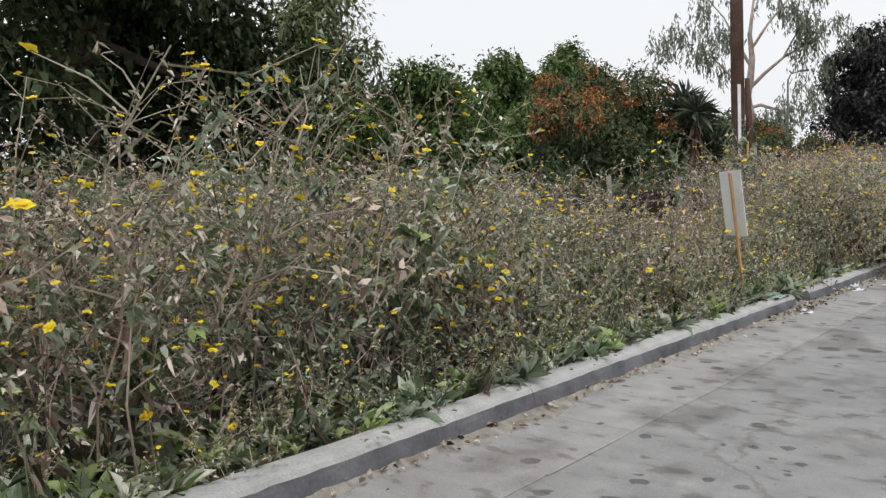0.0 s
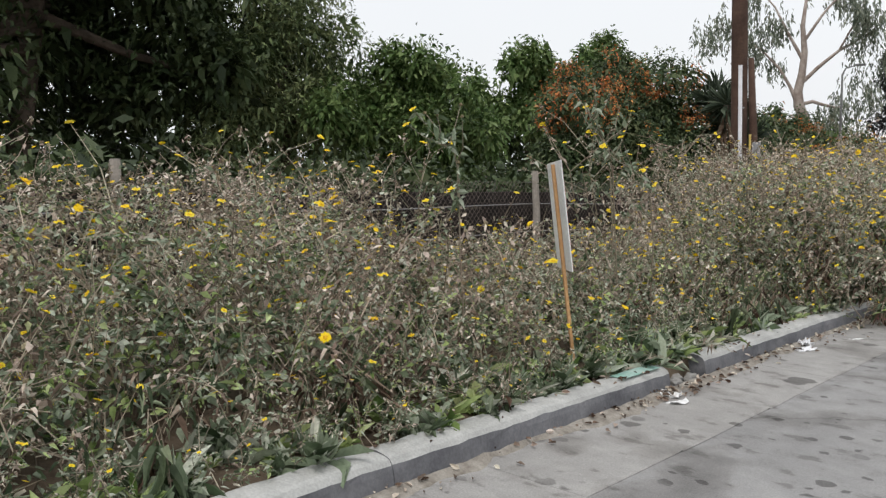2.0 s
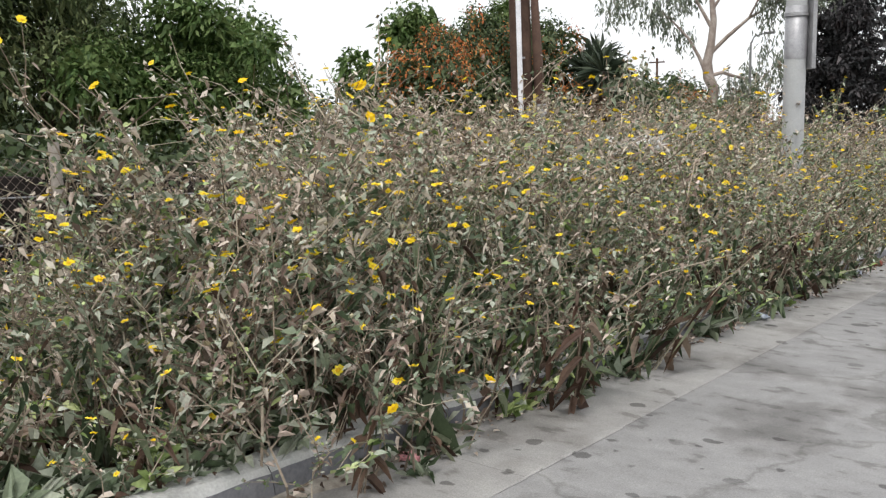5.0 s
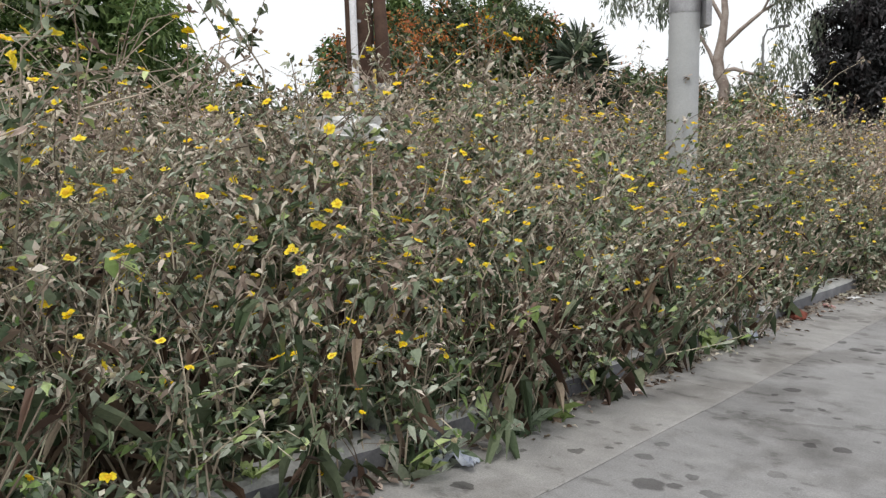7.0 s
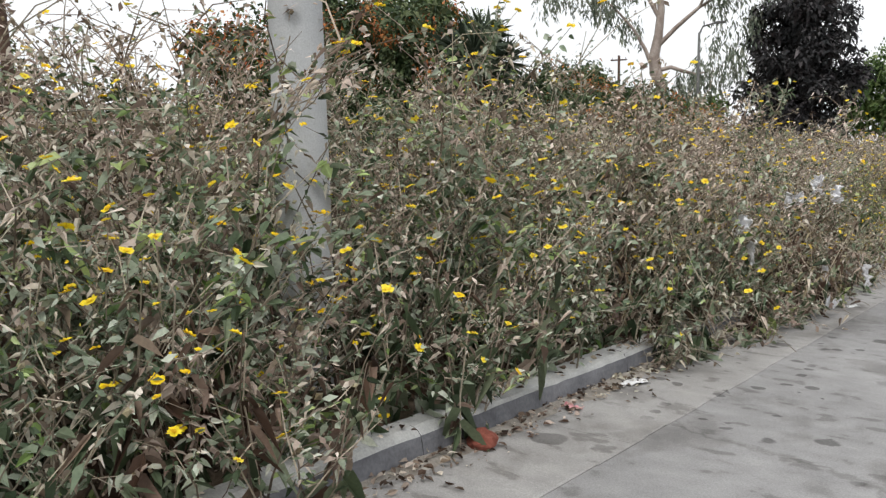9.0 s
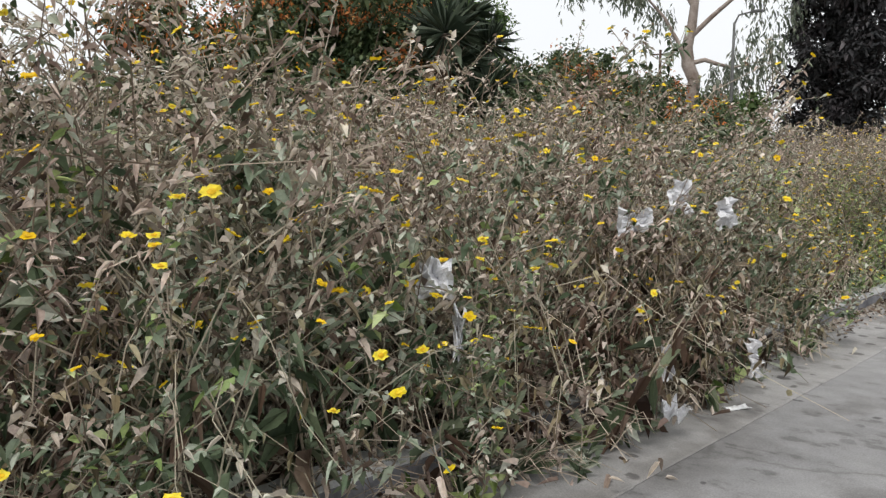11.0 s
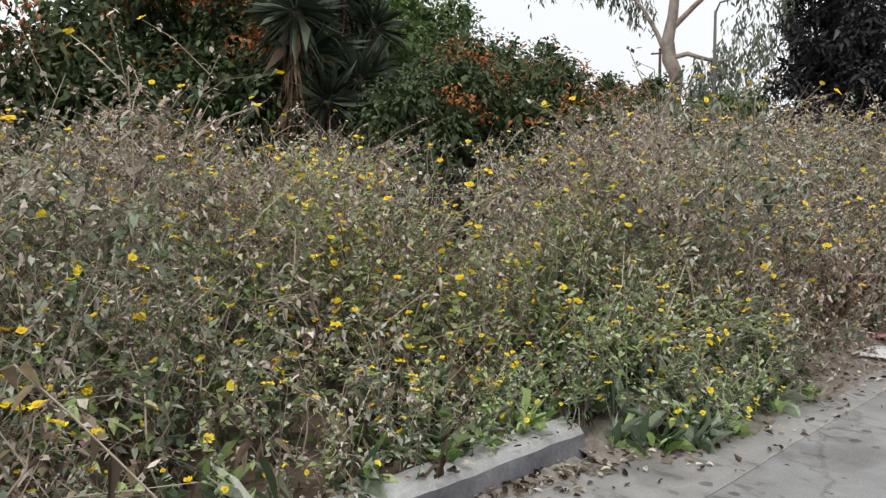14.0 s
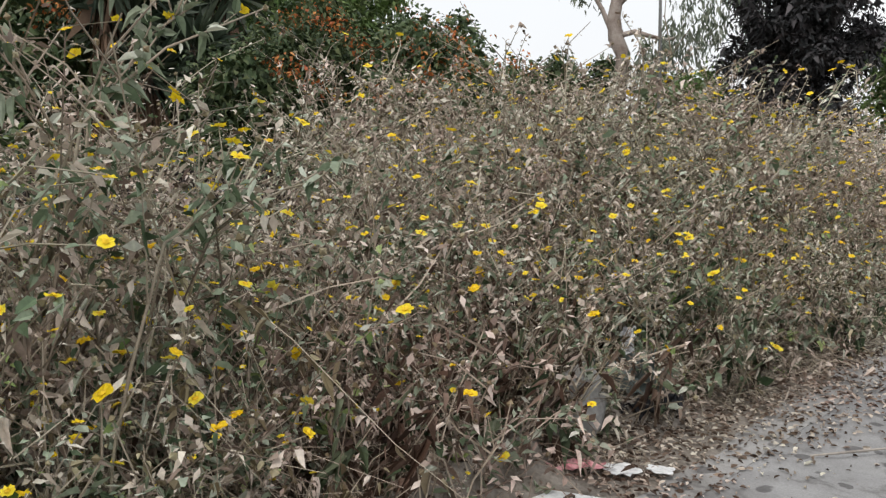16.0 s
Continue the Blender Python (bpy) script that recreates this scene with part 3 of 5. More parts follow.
def full_height(y, kd):
    """The height of the thicket over the street away from the kerb."""
    h = np.interp(y, [-6, 3, 6, 9, 11, 12.5, 14, 17.2, 18, 19, 20.2, 21.3, 22.5, 23.5, 24.4, 25.2, 25.8, 26.3, 27, 27.7, 28.5, 29, 29.5, 30.2, 31, 31.6], [1.35, 1.35, 1.35, 1.25, 1.2, 1.5, 1.72, 1.66, 1.70, 1.76, 1.84, 1.92, 1.9, 1.88, 1.82, 1.66, 1.48, 1.5, 1.68, 1.84, 1.92, 1.8, 1.56, 1.48, 1.52, 1.48])
    # a dip in front of the light pole
    h = h - (h - 1.1) * smooth_step(20.3, 20.8, y) * smooth_step(22.0, 21.5, y) * smooth_step(1.1, 0.8, kd)
    late = np.interp(y - 0.7 * smooth_step(2.5, 3.8, kd), [31.8, 32.8, 33.4, 34.0, 35.2, 36.5, 38, 39.5, 40.5, 60], [1.5, 1.3, 1.5, 1.5, 1.6, 1.78, 1.88, 1.88, 1.75, 1.75])
    h = np.where(y > 31.8, late, h)
    # low clearings through which the fence shows
    c1 = smooth_step(0, 0.8, y - (8.1 + 0.5 * (kd - 1.5))) * smooth_step(0, 0.9, 12.6 + 0.95 * (kd - 0.6) - y) * smooth_step(1.0, 1.7, kd)
    c2 = smooth_step(0, 0.4, y - (29.45 + 0.84 * (kd + 1.95))) * smooth_step(0, 0.4, 29.65 + 1.12 * (kd + 1.95) - y) * smooth_step(0.5, 1.2, kd)
    h = h + (0.54 - h) * c1
    h = h + (np.interp(kd, [0.6, 1.0, 2.0, 3, 5], [0.7, 0.58, 0.45, 0.32, 0.25]) - h) * c2
    c3 = smooth_step(0, 0.35, y - (32.57 + 0.60 * (kd + 1.95))) * smooth_step(0, 0.5, 32.57 + 0.90 * (kd + 1.95) - y) * smooth_step(0.6, 1.1, kd)
    return h + (np.interp(kd, [1, 3, 5], [1.0, 0.75, 0.6]) - h) * c3


def weed_height(y, kd):
    e = edge_kd(y)
    low = np.interp(y, [-6, 11.5, 12.5, 14, 28.5, 29.8, 32, 33.5, 60], [0.25, 0.25, 0.5, 0.5, 0.5, 0.22, 0.28, 0.42, 0.48])
    reach = np.interp(y, [-6, 11.5, 12.5, 28.5, 29.8, 32, 33.5, 60], [2.0, 1.7, 1.0, 1.0, 2.6, 2.2, 1.6, 1.1])
    f = low + (1 - low) * smooth_step(0, 1, (kd - e) / reach) ** 0.8
    wave = 1 + 0.10 * np.sin(y * 2.3 + kd * 1.7) * np.sin(y * 0.9 - kd * 2.9 + 0.6)
    return np.maximum(full_height(y, kd) * f * wave - 0.12, 0.12)


def scatter(rng, y0, y1, k0, k1, per):
    n = int((y1 - y0) * (k1 - k0) * per)
    y, kd = rng.uniform(y0, y1, n), rng.uniform(k0, k1, n)
    keep = kd > edge_kd(y)
    return y[keep], kd[keep]


def planted(families, y, kd, height, rng, tilt=0.16, lean_out=0.0, swing=math.pi):
    """Many plants joined into one set of arrays: each a variant of about its height, set down at its place."""
    n = len(y)
    V, F, Mi, off = [], [], [], 0
    x = kerb_x(y) - kd
    z = gz(x, y) + np.where(kd > 0.15, 0.11, np.where(kd > 0, 0.15, 0.0))
    which = rng.integers(0, len(families), n)
    for i, fam in enumerate(families):
        sizes = np.array(sorted(fam))
        size = sizes[np.abs(np.log(height[:, None] / sizes[None])).argmin(1)]
        pick = rng.integers(0, 1000, n)
        for t in sizes:
            for k, (v, f, m) in enumerate(fam[t]):
                s = np.where((which == i) & (size == t) & (pick % len(fam[t]) == k))[0]
                if not len(s):
                    continue
                a = rng.uniform(-swing, swing, len(s))
                sc = (height[s] / t)[:, None]
                ca, sa = np.cos(a)[:, None], np.sin(a)[:, None]
                px, py, pz = v[:, 0][None] * sc, v[:, 1][None] * sc, v[:, 2][None] * sc
                tx, ty = rng.normal(size=(2, len(s), 1)) * tilt
                tx = tx + (lean_out * np.exp(-np.maximum(kd[s], 0) / 0.5))[:, None]
                V.append(np.stack([px * ca - py * sa + tx * pz + x[s][:, None], px * sa + py * ca + ty * pz + y[s][:, None], pz + z[s][:, None]], 2).reshape(-1, 3))
                F.append((f[None] + (np.arange(len(s)) * len(v))[:, None, None]).reshape(-1, 3) + off)
                Mi.append(np.tile(m, len(s)))
                off += len(s) * len(v)
    return np.concatenate(V), np.concatenate(F), np.concatenate(Mi)


def thicket(name, label, groups):
    v, f, m = join([g for g in groups])
    ob = new(name, mesh_from(name, v, f, WEED_MATS, m))
    return tagged(ob, label, "weeds", kind="stuff")


T_GREEN = family(1000, dry=0.12, fresh=0.24, leaf=0.066, thick=82, twigs=7, flowers=0.24, bloom=0.02)
T_MIXED = family(2000, dry=0.5, leaf=0.06, thick=86, twigs=8, flowers=0.26, bloom=0.02)
T_FRONT = family(3000, dry=0.38, leaf=0.068, thick=82, twigs=6, flowers=0.56, bloom=0.022)
T_BROWN = family(4000, dry=0.88, leaf=0.05, thick=86, twigs=9, flowers=0.22, bloom=0.018)
T_FRESH = family(5000, dry=0.06, fresh=0.76, leaf=0.06, thick=72, twigs=8, flowers=0.5, bloom=0.019)
T_FAR = family(6000, 3, dry=0.75, leaf=0.12, thick=16, twigs=2, flowers=0.2, bloom=0.018)
T_TUFT = {1.0: [join(rosette(s, 18, 0.15, LEAF, 0.25)) for s in range(60, 64)] + [join(rosette(s, 16, 0.13, FRESH, 0.27)) for s in range(64, 66)]}
T_STRAW = {1.0: [join(straw(s)) for s in range(70, 75)]}
T_DOCK = {1.0: [join(dock(s, 9, 0.75 if s % 2 else 0.4)) for s in range(90, 98)]}
T_WITHERED = {1.0: [join(dock(s, 13, 0.12)) for s in range(190, 197)]}
T_DRAPE = {1.0: [join(drape(s)) for s in range(80, 86)]}

rng = np.random.default_rng(11)


def stand(y0, y1, k0, k1, per, sets, tilt=0.16, jitter=0.22, out=0.0, drop=0.0):
    y, kd = scatter(rng, y0, y1, k0, k1, per)
    h = weed_height(y, kd) * 1.13 * (1 - np.abs(rng.normal(size=len(y))) * jitter) * (1 - drop)
    return planted(sets, y, kd, np.maximum(h, 0.14), rng, tilt, out)


def tufts(y0, y1, k0, k1, per, sets, lo=0.6, hi=1.3):
    y, kd = scatter(rng, y0, y1, k0, k1, per)
    return planted(sets, y, kd, rng.uniform(lo, hi, len(y)), rng, 0.3)


def drapes(y0, y1, k0, k1, per):
    y, kd = scatter(rng, y0, y1, k0, k1, per)
    return planted([T_DRAPE], y, kd, np.clip(weed_height(y, kd) * rng.uniform(0.7, 1.1, len(y)), 0.3, 1.05), rng, 0.3, swing=2.4)


def docks(y0, y1, k0, k1, per, lo=0.35, hi=0.8, kind=None):
    y, kd = scatter(rng, y0, y1, k0, k1, per)
    return planted([kind or T_DOCK], y, kd, rng.uniform(lo, hi, len(y)), rng, 0.25, 0.2)


def clump(y0, y1, k0, k1, per, sets, lo, hi):
    y, kd = scatter(rng, y0, y1, k0, k1, per)
    return planted(sets, y, kd, rng.uniform(lo, hi, len(y)), rng, 0.2)


thicket("green_weeds", "thicket of grey-green flowering weeds with drying tops", [
    stand(-1, 12.5, 0.1, 1.6, 44, [T_GREEN, T_GREEN, T_GREEN, T_GREEN, T_MIXED, T_FRONT]),
    stand(0, 13.5, 1.6, 4.6, 16, [T_MIXED, T_GREEN, T_GREEN, T_BROWN]),
    tufts(0, 12.5, 0.12, 0.6, 75, [T_TUFT]),
    docks(-1, 12.5, 0.15, 0.9, 12, 0.3, 0.65),
    clump(1.3, 4.8, 0.45, 1.5, 12, [T_GREEN, T_GREEN, T_FRONT, T_MIXED], 1.05, 1.45),
    clump(3.4, 4.3, 0.5, 1.0, 15, [T_GREEN, T_GREEN, T_MIXED], 1.55, 1.85),
    tufts(8.75, 9.45, -0.08, 0.3, 60, [T_TUFT]),
    tufts(8.75, 9.45, -0.08, 0.3, 30, [T_STRAW], 0.4, 0.7),
])
thicket("dry_weeds", "tangled tall drying weeds with yellow daisies over the kerb", [
    stand(12.0, 23.6, -0.4, 1.3, 42, [T_MIXED, T_GREEN, T_FRONT, T_FRONT, T_GREEN], 0.22, 0.3, 0.14),
    stand(23.6, 28.4, 0.3, 1.3, 36, [T_MIXED, T_FRONT, T_BROWN, T_BROWN], 0.22, 0.25, 0.25),
    stand(23.6, 28.4, -0.4, 0.3, 8, [T_FRONT, T_MIXED], 0.25, 0.35, 0.3),
    stand(28.4, 29.6, -0.4, 1.3, 40, [T_FRONT, T_GREEN], 0.2, 0.3, 0.25),
    docks(12.3, 29.4, -0.35, 0.7, 15, 0.4, 0.95),
    docks(17.6, 20.4, -0.12, 0.5, 20, 0.5, 0.95, T_WITHERED),
    docks(15.0, 18.4, -0.1, 0.6, 16, 0.5, 0.95),
    docks(25.3, 27.2, -0.2, 0.55, 32, 0.5, 0.95, T_WITHERED),
    stand(23.4, 25.6, -0.4, 0.3, 24, [T_GREEN, T_FRONT], 0.2, 0.3, 0.2),
    stand(12.5, 29.6, 1.3, 4.2, 14, [T_BROWN, T_BROWN, T_MIXED]),
    tufts(12.0, 29.6, -0.35, 0.5, 16, [T_TUFT]),
    drapes(23.3, 28.8, 0.05, 0.8, 7),
    tufts(23.4, 29.4, -0.45, 0.3, 20, [T_STRAW], 0.6, 1.0),
])
thicket("bright_weeds", "patch of fresh green weeds thick with small yellow daisies", [
    stand(29.4, 31.2, -0.4, 1.7, 50, [T_FRESH, T_GREEN, T_MIXED], 0.2),
    stand(31.2, 33.3, -0.4, 1.7, 74, [T_FRESH], 0.2),
    tufts(31.2, 33.4, -0.35, 0.9, 60, [T_TUFT], 0.7, 1.4),
    tufts(29.6, 32.2, 0.12, 0.6, 45, [T_TUFT]),
    docks(29.0, 32.6, -0.2, 0.8, 12, 0.3, 0.6),
])
thicket("brown_weeds", "mass of brown seeding weeds along the fence", [
    stand(29.4, 33.4, 1.6, 4.6, 23, [T_BROWN, T_BROWN, T_MIXED], 0.12),
    stand(33.2, 41.5, -0.5, 1.6, 32, [T_MIXED, T_BROWN, T_BROWN, T_FRONT], 0.22, 0.25, 0.05),
    stand(33.4, 41.5, 1.6, 4.8, 15, [T_BROWN, T_BROWN, T_MIXED]),
    tufts(32.0, 40.0, -0.5, 0.4, 14, [T_STRAW], 0.5, 0.9),
    drapes(33.0, 39.0, -0.1, 0.8, 7),
    docks(33.2, 39.5, -0.35, 0.6, 14, 0.35, 0.8),
    docks(34.3, 38.8, -0.15, 0.6, 20, 0.35, 0.8, T_WITHERED),
    stand(33.2, 39.5, -0.35, 0.5, 22, [T_FRONT, T_GREEN, T_MIXED], 0.2, 0.3, 0.05),
    tufts(34.8, 38.5, -0.5, 0.5, 40, [T_STRAW, T_STRAW, T_TUFT], 0.4, 0.8),
    clump(33.0, 34.15, 0.15, 1.3, 14, [T_BROWN, T_BROWN, T_MIXED], 1.25, 1.6),
    clump(29.2, 30.3, 1.0, 2.4, 12, [T_BROWN, T_BROWN, T_MIXED], 1.4, 1.8),
])
thicket("distant_weeds", "more brown weeds going on down the street", [
    stand(41.5, 50, -0.5, 5.0, 12, [T_FAR]), stand(50, 62, -0.5, 5.0, 4, [T_FAR]), stand(62, 78, -0.5, 8, 1.4, [T_FAR]),
])


# ---- trees and bushes behind the fence ----
def lobes_in(rng, centre, half, n, r):
    """Round masses spread through an ellipsoid, most of them near its skin."""
    d = unit(rng.normal(size=(n, 3)))
    c = np.array(centre) + d * np.array(half) * rng.uniform(0.2, 0.95, (n, 1))
    return np.hstack([c, r * rng.uniform(0.6, 1.25, (n, 1))])


def crown_leaves(rng, lobes, count, size, slim=0.5, droop=0.3, inner=0.25):
    """Leaves over the outside of all the lobes, with larger ones inside to close the view."""
    w = lobes[:, 3] ** 2
    k = rng.choice(len(lobes), count, p=w / w.sum())
    d = unit(rng.normal(size=(count, 3)) + [0, 0, 0.25])
    deep = rng.random(count) < inner
    rad = np.where(deep, rng.uniform(0.3, 0.7, count), rng.normal(0.93, 0.15, count))
    wob = 1 + 0.18 * np.sin(d[:, 0] * 5 + k) * np.cos(d[:, 2] * 6 + 2 * k)
    p = lobes[k, :3] + d * (lobes[k, 3] * rad * wob)[:, None]
    keep = deep.copy()
    for i in range(0, count, 4000):
        q = np.linalg.norm(p[i:i + 4000, None] - lobes[None, :, :3], axis=2) / lobes[None, :, 3]
        keep[i:i + 4000] |= q.min(1) > 0.66
    p, d, deep = p[keep], d[keep], deep[keep]
    s = size * rng.uniform(0.6, 1.4, len(p)) * np.where(deep, 2.2, 1.0)
    return leaves(p, d * 0.7 + rng.normal(size=(len(p), 3)) * 0.7 - [0, 0, 0.2], s, s * slim, rng, droop, 0.1, True)


def tree(name, label, base, trunk, radius, lobes, mat, count, size, rng, bark=None, category="tree", slim=0.5, blossom=0, limbs=5, inner=0.25):
    """A trunk with limbs that reach the lobes, and a crown of leaves."""
    e = thing(name, Matrix.Translation(base), label, category)
    b = np.array(base)
    pieces = []
    top = np.array(trunk[-1], float)
    t = [Vector(q) for q in trunk]
    pieces.append(tube([tuple(q) for q in t], np.linspace(radius, radius * 0.55, len(t)), 9))
    for i in rng.choice(len(lobes), min(limbs, len(lobes)), replace=False):
        g = lobes[i, :3] - b
        s = top * rng.uniform(0.6, 1.0)
        m = s * 0.5 + g * 0.5 + rng.normal(size=3) * 0.25
        pieces.append(tube([tuple(s), tuple(m), tuple(g)], [radius * 0.5, radius * 0.32, radius * 0.1], 6))
    v, f, _ = join(pieces)
    part_of("trunk", v, f, [bark or M_DBARK], e, smooth=True)
    v, f = crown_leaves(rng, lobes, count, size, slim, inner=inner)
    part_of("crown", v - b, f, [mat], e)
    if blossom:
        up = lobes.copy()
        up[:, 2] += lobes[:, 3] * 0.12
        sel = up[rng.choice(len(up), max(3, len(up) * 2 // 3), replace=False)]
        v, f = crown_leaves(rng, sel, blossom, size * 0.75, 0.6, inner=0)
        z = v.reshape(-1, 4, 3)
        hi = np.quantile(z[:, 0, 2], 0.45)
        patch = np.array([noise.noise((q[0] * 0.8, q[1] * 0.8, q[2] * 0.8)) > 0.06 for q in z[:, 0]])
        z = z[(z[:, 0, 2] > hi) & patch]
        fb = np.array([(0, 2, 1), (1, 2, 3)])[None] + (np.arange(len(z)) * 4)[:, None, None]
        part_of("blossom", z.reshape(-1, 3) - b, fb.reshape(-1, 3), [M_ORANGE], e, label="clusters of orange-red blossom")
    return e


def spot(x, y, h=0.0):
    return (x, y, gz(x, y) + 0.1 + h)


rt = np.random.default_rng(3)
# broad dark tree
b = spot(-25, 15)
L = np.vstack([lobes_in(rt, (-25, 16.5, b[2] + 7.6), (5.5, 7.5, 4.6), 46, 1.7), lobes_in(rt, (-23.5, 20.5, b[2] + 3.6), (2.6, 3.6, 3.4), 26, 1.3), lobes_in(rt, (-24.5, 10, b[2] + 3.4), (2.5, 7.0, 3.2), 34, 1.5), lobes_in(rt, (-27, 17.5, b[2] + 4.6), (2.2, 3.6, 4.0), 30, 1.5)])
tree("shade_tree", "large dark-leaved shade tree behind the fence", b, [(0, 0, -0.2), (0.1, 0.3, 1.5), (0, 0.8, 3.5), (0.2, 1.2, 6)], 0.42, L, M_TREE_DARK, 62000, 0.2, rt, limbs=8, inner=0.35)
# feathery tree against it
b = spot(-23.2, 23.2)
L = np.vstack([lobes_in(rt, (-22.4, 23.2, b[2] + 5.4), (2.2, 2.8, 4.0), 46, 0.95), lobes_in(rt, (-24.5, 24.5, b[2] + 3.2), (1.8, 3.0, 2.6), 24, 1.0), lobes_in(rt, (-22.6, 21.6, b[2] + 2.2), (1.5, 3.6, 2.0), 30, 0.85)])
tree("feathery_tree", "mid-green feathery tree in front of the shade tree", b, [(0, 0, -0.2), (0.1, 0.1, 1.5), (0.2, 0, 4.0)], 0.2, L, M_TREE_MID, 34000, 0.15, rt, limbs=7, slim=0.32)
# round bright green tree
b = spot(-20.5, 25.6)
L = lobes_in(rt, (-19.9, 26.3, b[2] + 2.6), (2.7, 3.9, 2.4), 50, 0.8)
L[:, 2] = np.maximum(L[:, 2], b[2] + 0.6)
tree("broadleaf_tree", "round mid-green broadleaf tree behind the fence", b, [(0, 0, -0.2), (0.1, 0, 1.2), (0, 0.2, 2.6)], 0.2, L, M_TREE_GREEN, 26000, 0.17, rt, slim=0.45)
# tall green tree in the distance
b = spot(-35.5, 55)
L = lobes_in(rt, (-34.2, 56.2, b[2] + 6.0), (5.5, 7.5, 4.2), 56, 1.3)
tree("distant_green_tree", "tall bright green tree with knobbly crown in the distance", b, [(0, 0, -0.2), (0.2, 0, 2.5), (0, 0.3, 5.5)], 0.4, L, M_TREE_GREEN, 20000, 0.32, rt, slim=0.55)
b = spot(-35, 67)
L = lobes_in(rt, (-35, 66.8, b[2] + 6.9), (4.0, 4.2, 4.4), 40, 1.3)
tree("distant_green_tree", "green tree rising behind the flowering bush", b, [(0, 0, -0.2), (0.2, 0, 2.5), (0, 0.3, 5.0)], 0.3, L, M_TREE_GREEN, 18000, 0.28, rt, slim=0.55)
# bush with orange blossom
b = spot(-21.8, 41.2)
L = np.vstack([lobes_in(rt, (-20.8, 42.8, b[2] + 3.6), (4.8, 3.8, 3.0), 54, 1.05), lobes_in(rt, (-19.8, 37.0, b[2] + 2.6), (2.2, 4.0, 2.4), 24, 1.0), lobes_in(rt, (-18.2, 38.6, b[2] + 2.0), (1.5, 2.5, 1.8), 16, 0.9)])
tree("flowering_bush", "dark green bush covered with orange-red blossom", b, [(0, 0, -0.2), (0.1, 0, 0.9), (0, 0.1, 1.8)], 0.16, L, M_BUSH, 42000, 0.17, rt, category="bush", blossom=34000)
b = spot(-12.6, 44.4)
L = np.vstack([lobes_in(rt, (-13.2, 44.0, b[2] + 2.5), (1.8, 2.0, 1.8), 24, 0.75), lobes_in(rt, (-11.2, 44.6, b[2] + 1.9), (1.6, 1.6, 1.3), 18, 0.6), lobes_in(rt, (-9.7, 46.5, b[2] + 1.5), (1.2, 2.2, 0.9), 16, 0.55)])
tree("flowering_bush", "flowering bush spilling orange blossom towards the fence", b, [(0, 0, -0.2), (0.1, 0, 0.8), (0, 0.1, 1.6)], 0.14, L, M_BUSH, 28000, 0.13, rt, category="bush", blossom=14000)
b = spot(-19.5, 53)
L = lobes_in(rt, (-19.5, 53, b[2] + 2.9), (2.6, 5.0, 2.4), 30, 1.0)
tree("flowering_bush", "lower bush with sparse orange blossom further along", b, [(0, 0, -0.2), (0.1, 0, 0.8), (0, 0.1, 1.6)], 0.14, L, M_BUSH, 12000, 0.22, rt, category="bush", blossom=1500)
# dark purplish tree at the far end
b = spot(-15.9, 79.6)
L = np.vstack([lobes_in(rt, (-15.9, 79.6, b[2] + 7.2), (4.3, 3.6, 5.0), 110, 0.75), lobes_in(rt, (-15.9, 79.4, b[2] + 2.6), (4.2, 3.4, 2.6), 60, 0.9), lobes_in(rt, (-15.4, 79.4, b[2] + 11.0), (3.4, 3.2, 3.0), 50, 0.7)])
tree("dark_tree", "dense dark purplish tree at the street's far end", b, [(0, 0, -0.2), (0, 0.1, 2.5), (0.1, 0, 6)], 0.35, L, M_TREE_PURPLE, 44000, 0.24, rt)
for (x, y), (hx, hy, hz), n, r, lab in (((-12.5, 97.5), (4.5, 4.0, 4.6), 26, 1.6, "hazy green tree past the dark one"), ((-5.0, 104), (5.0, 4.0, 4.4), 24, 1.7, "hazy green tree past the dark one"), ((-27.5, 92.5), (4.0, 3.0, 3.0), 22, 1.2, "low green tree under the gum"), ((-31, 82), (3.6, 3.6, 2.7), 22, 1.1, "low green tree under the gum")):
    b = spot(x, y)
    L = lobes_in(rt, (x, y, b[2] + hz * 1.05 + 1.0), (hx, hy, hz), n, r)
    tree("far_tree", lab, b, [(0, 0, -0.2), (0, 0.1, 2.0), (0.1, 0, 4)], 0.25, L, M_TREE_GREEN if y > 85 else M_BUSH, 9000, 0.34, rt)

# hedge that closes the yard behind
hp = []
for x0, y0, x1, y1, n in ((-33, -14, -33, 40, 60), (-33, 40, -42, 90, 50), (-42, 90, -8, 125, 50), (-8, 125, 40, 130, 40)):
    for k in range(n):
        s = (k + rt.uniform(-0.3, 0.3)) / n
        x, y = x0 + (x1 - x0) * s, y0 + (y1 - y0) * s
        hp.append((x + rt.normal() * 0.6, y, gz(x, y) + rt.uniform(0.5, 3.4), rt.uniform(1.1, 1.7)))
v, f = crown_leaves(rt, np.array(hp), 34000, 0.36, 0.55, inner=0.3)
tagged(new("hedge", mesh_from("hedge", v, f, [M_TREE_DARK])), "dark shapeless undergrowth at the back of the yards", "hedge", kind="stuff")
# low growth right behind the fence, its shade put in as dark leaf colour
hp = []
for k in range(330):
    y = rt.uniform(2, 62)
    kd = rt.uniform(5.6, 11.5)
    p = at(y, kd, rt.uniform(0.2, 0.75 + 0.05 * (kd - 6)))
    hp.append((*p, rt.uniform(0.5, 0.85)))
v, f = crown_leaves(rt, np.array(hp), 42000, 0.15, 0.5, inner=0.3)
tagged(new("undergrowth", mesh_from("undergrowth", v, f, [M_TREE_DARK])), "low undergrowth behind the fence, shade put into its dark leaf colour", "undergrowth", kind="stuff")


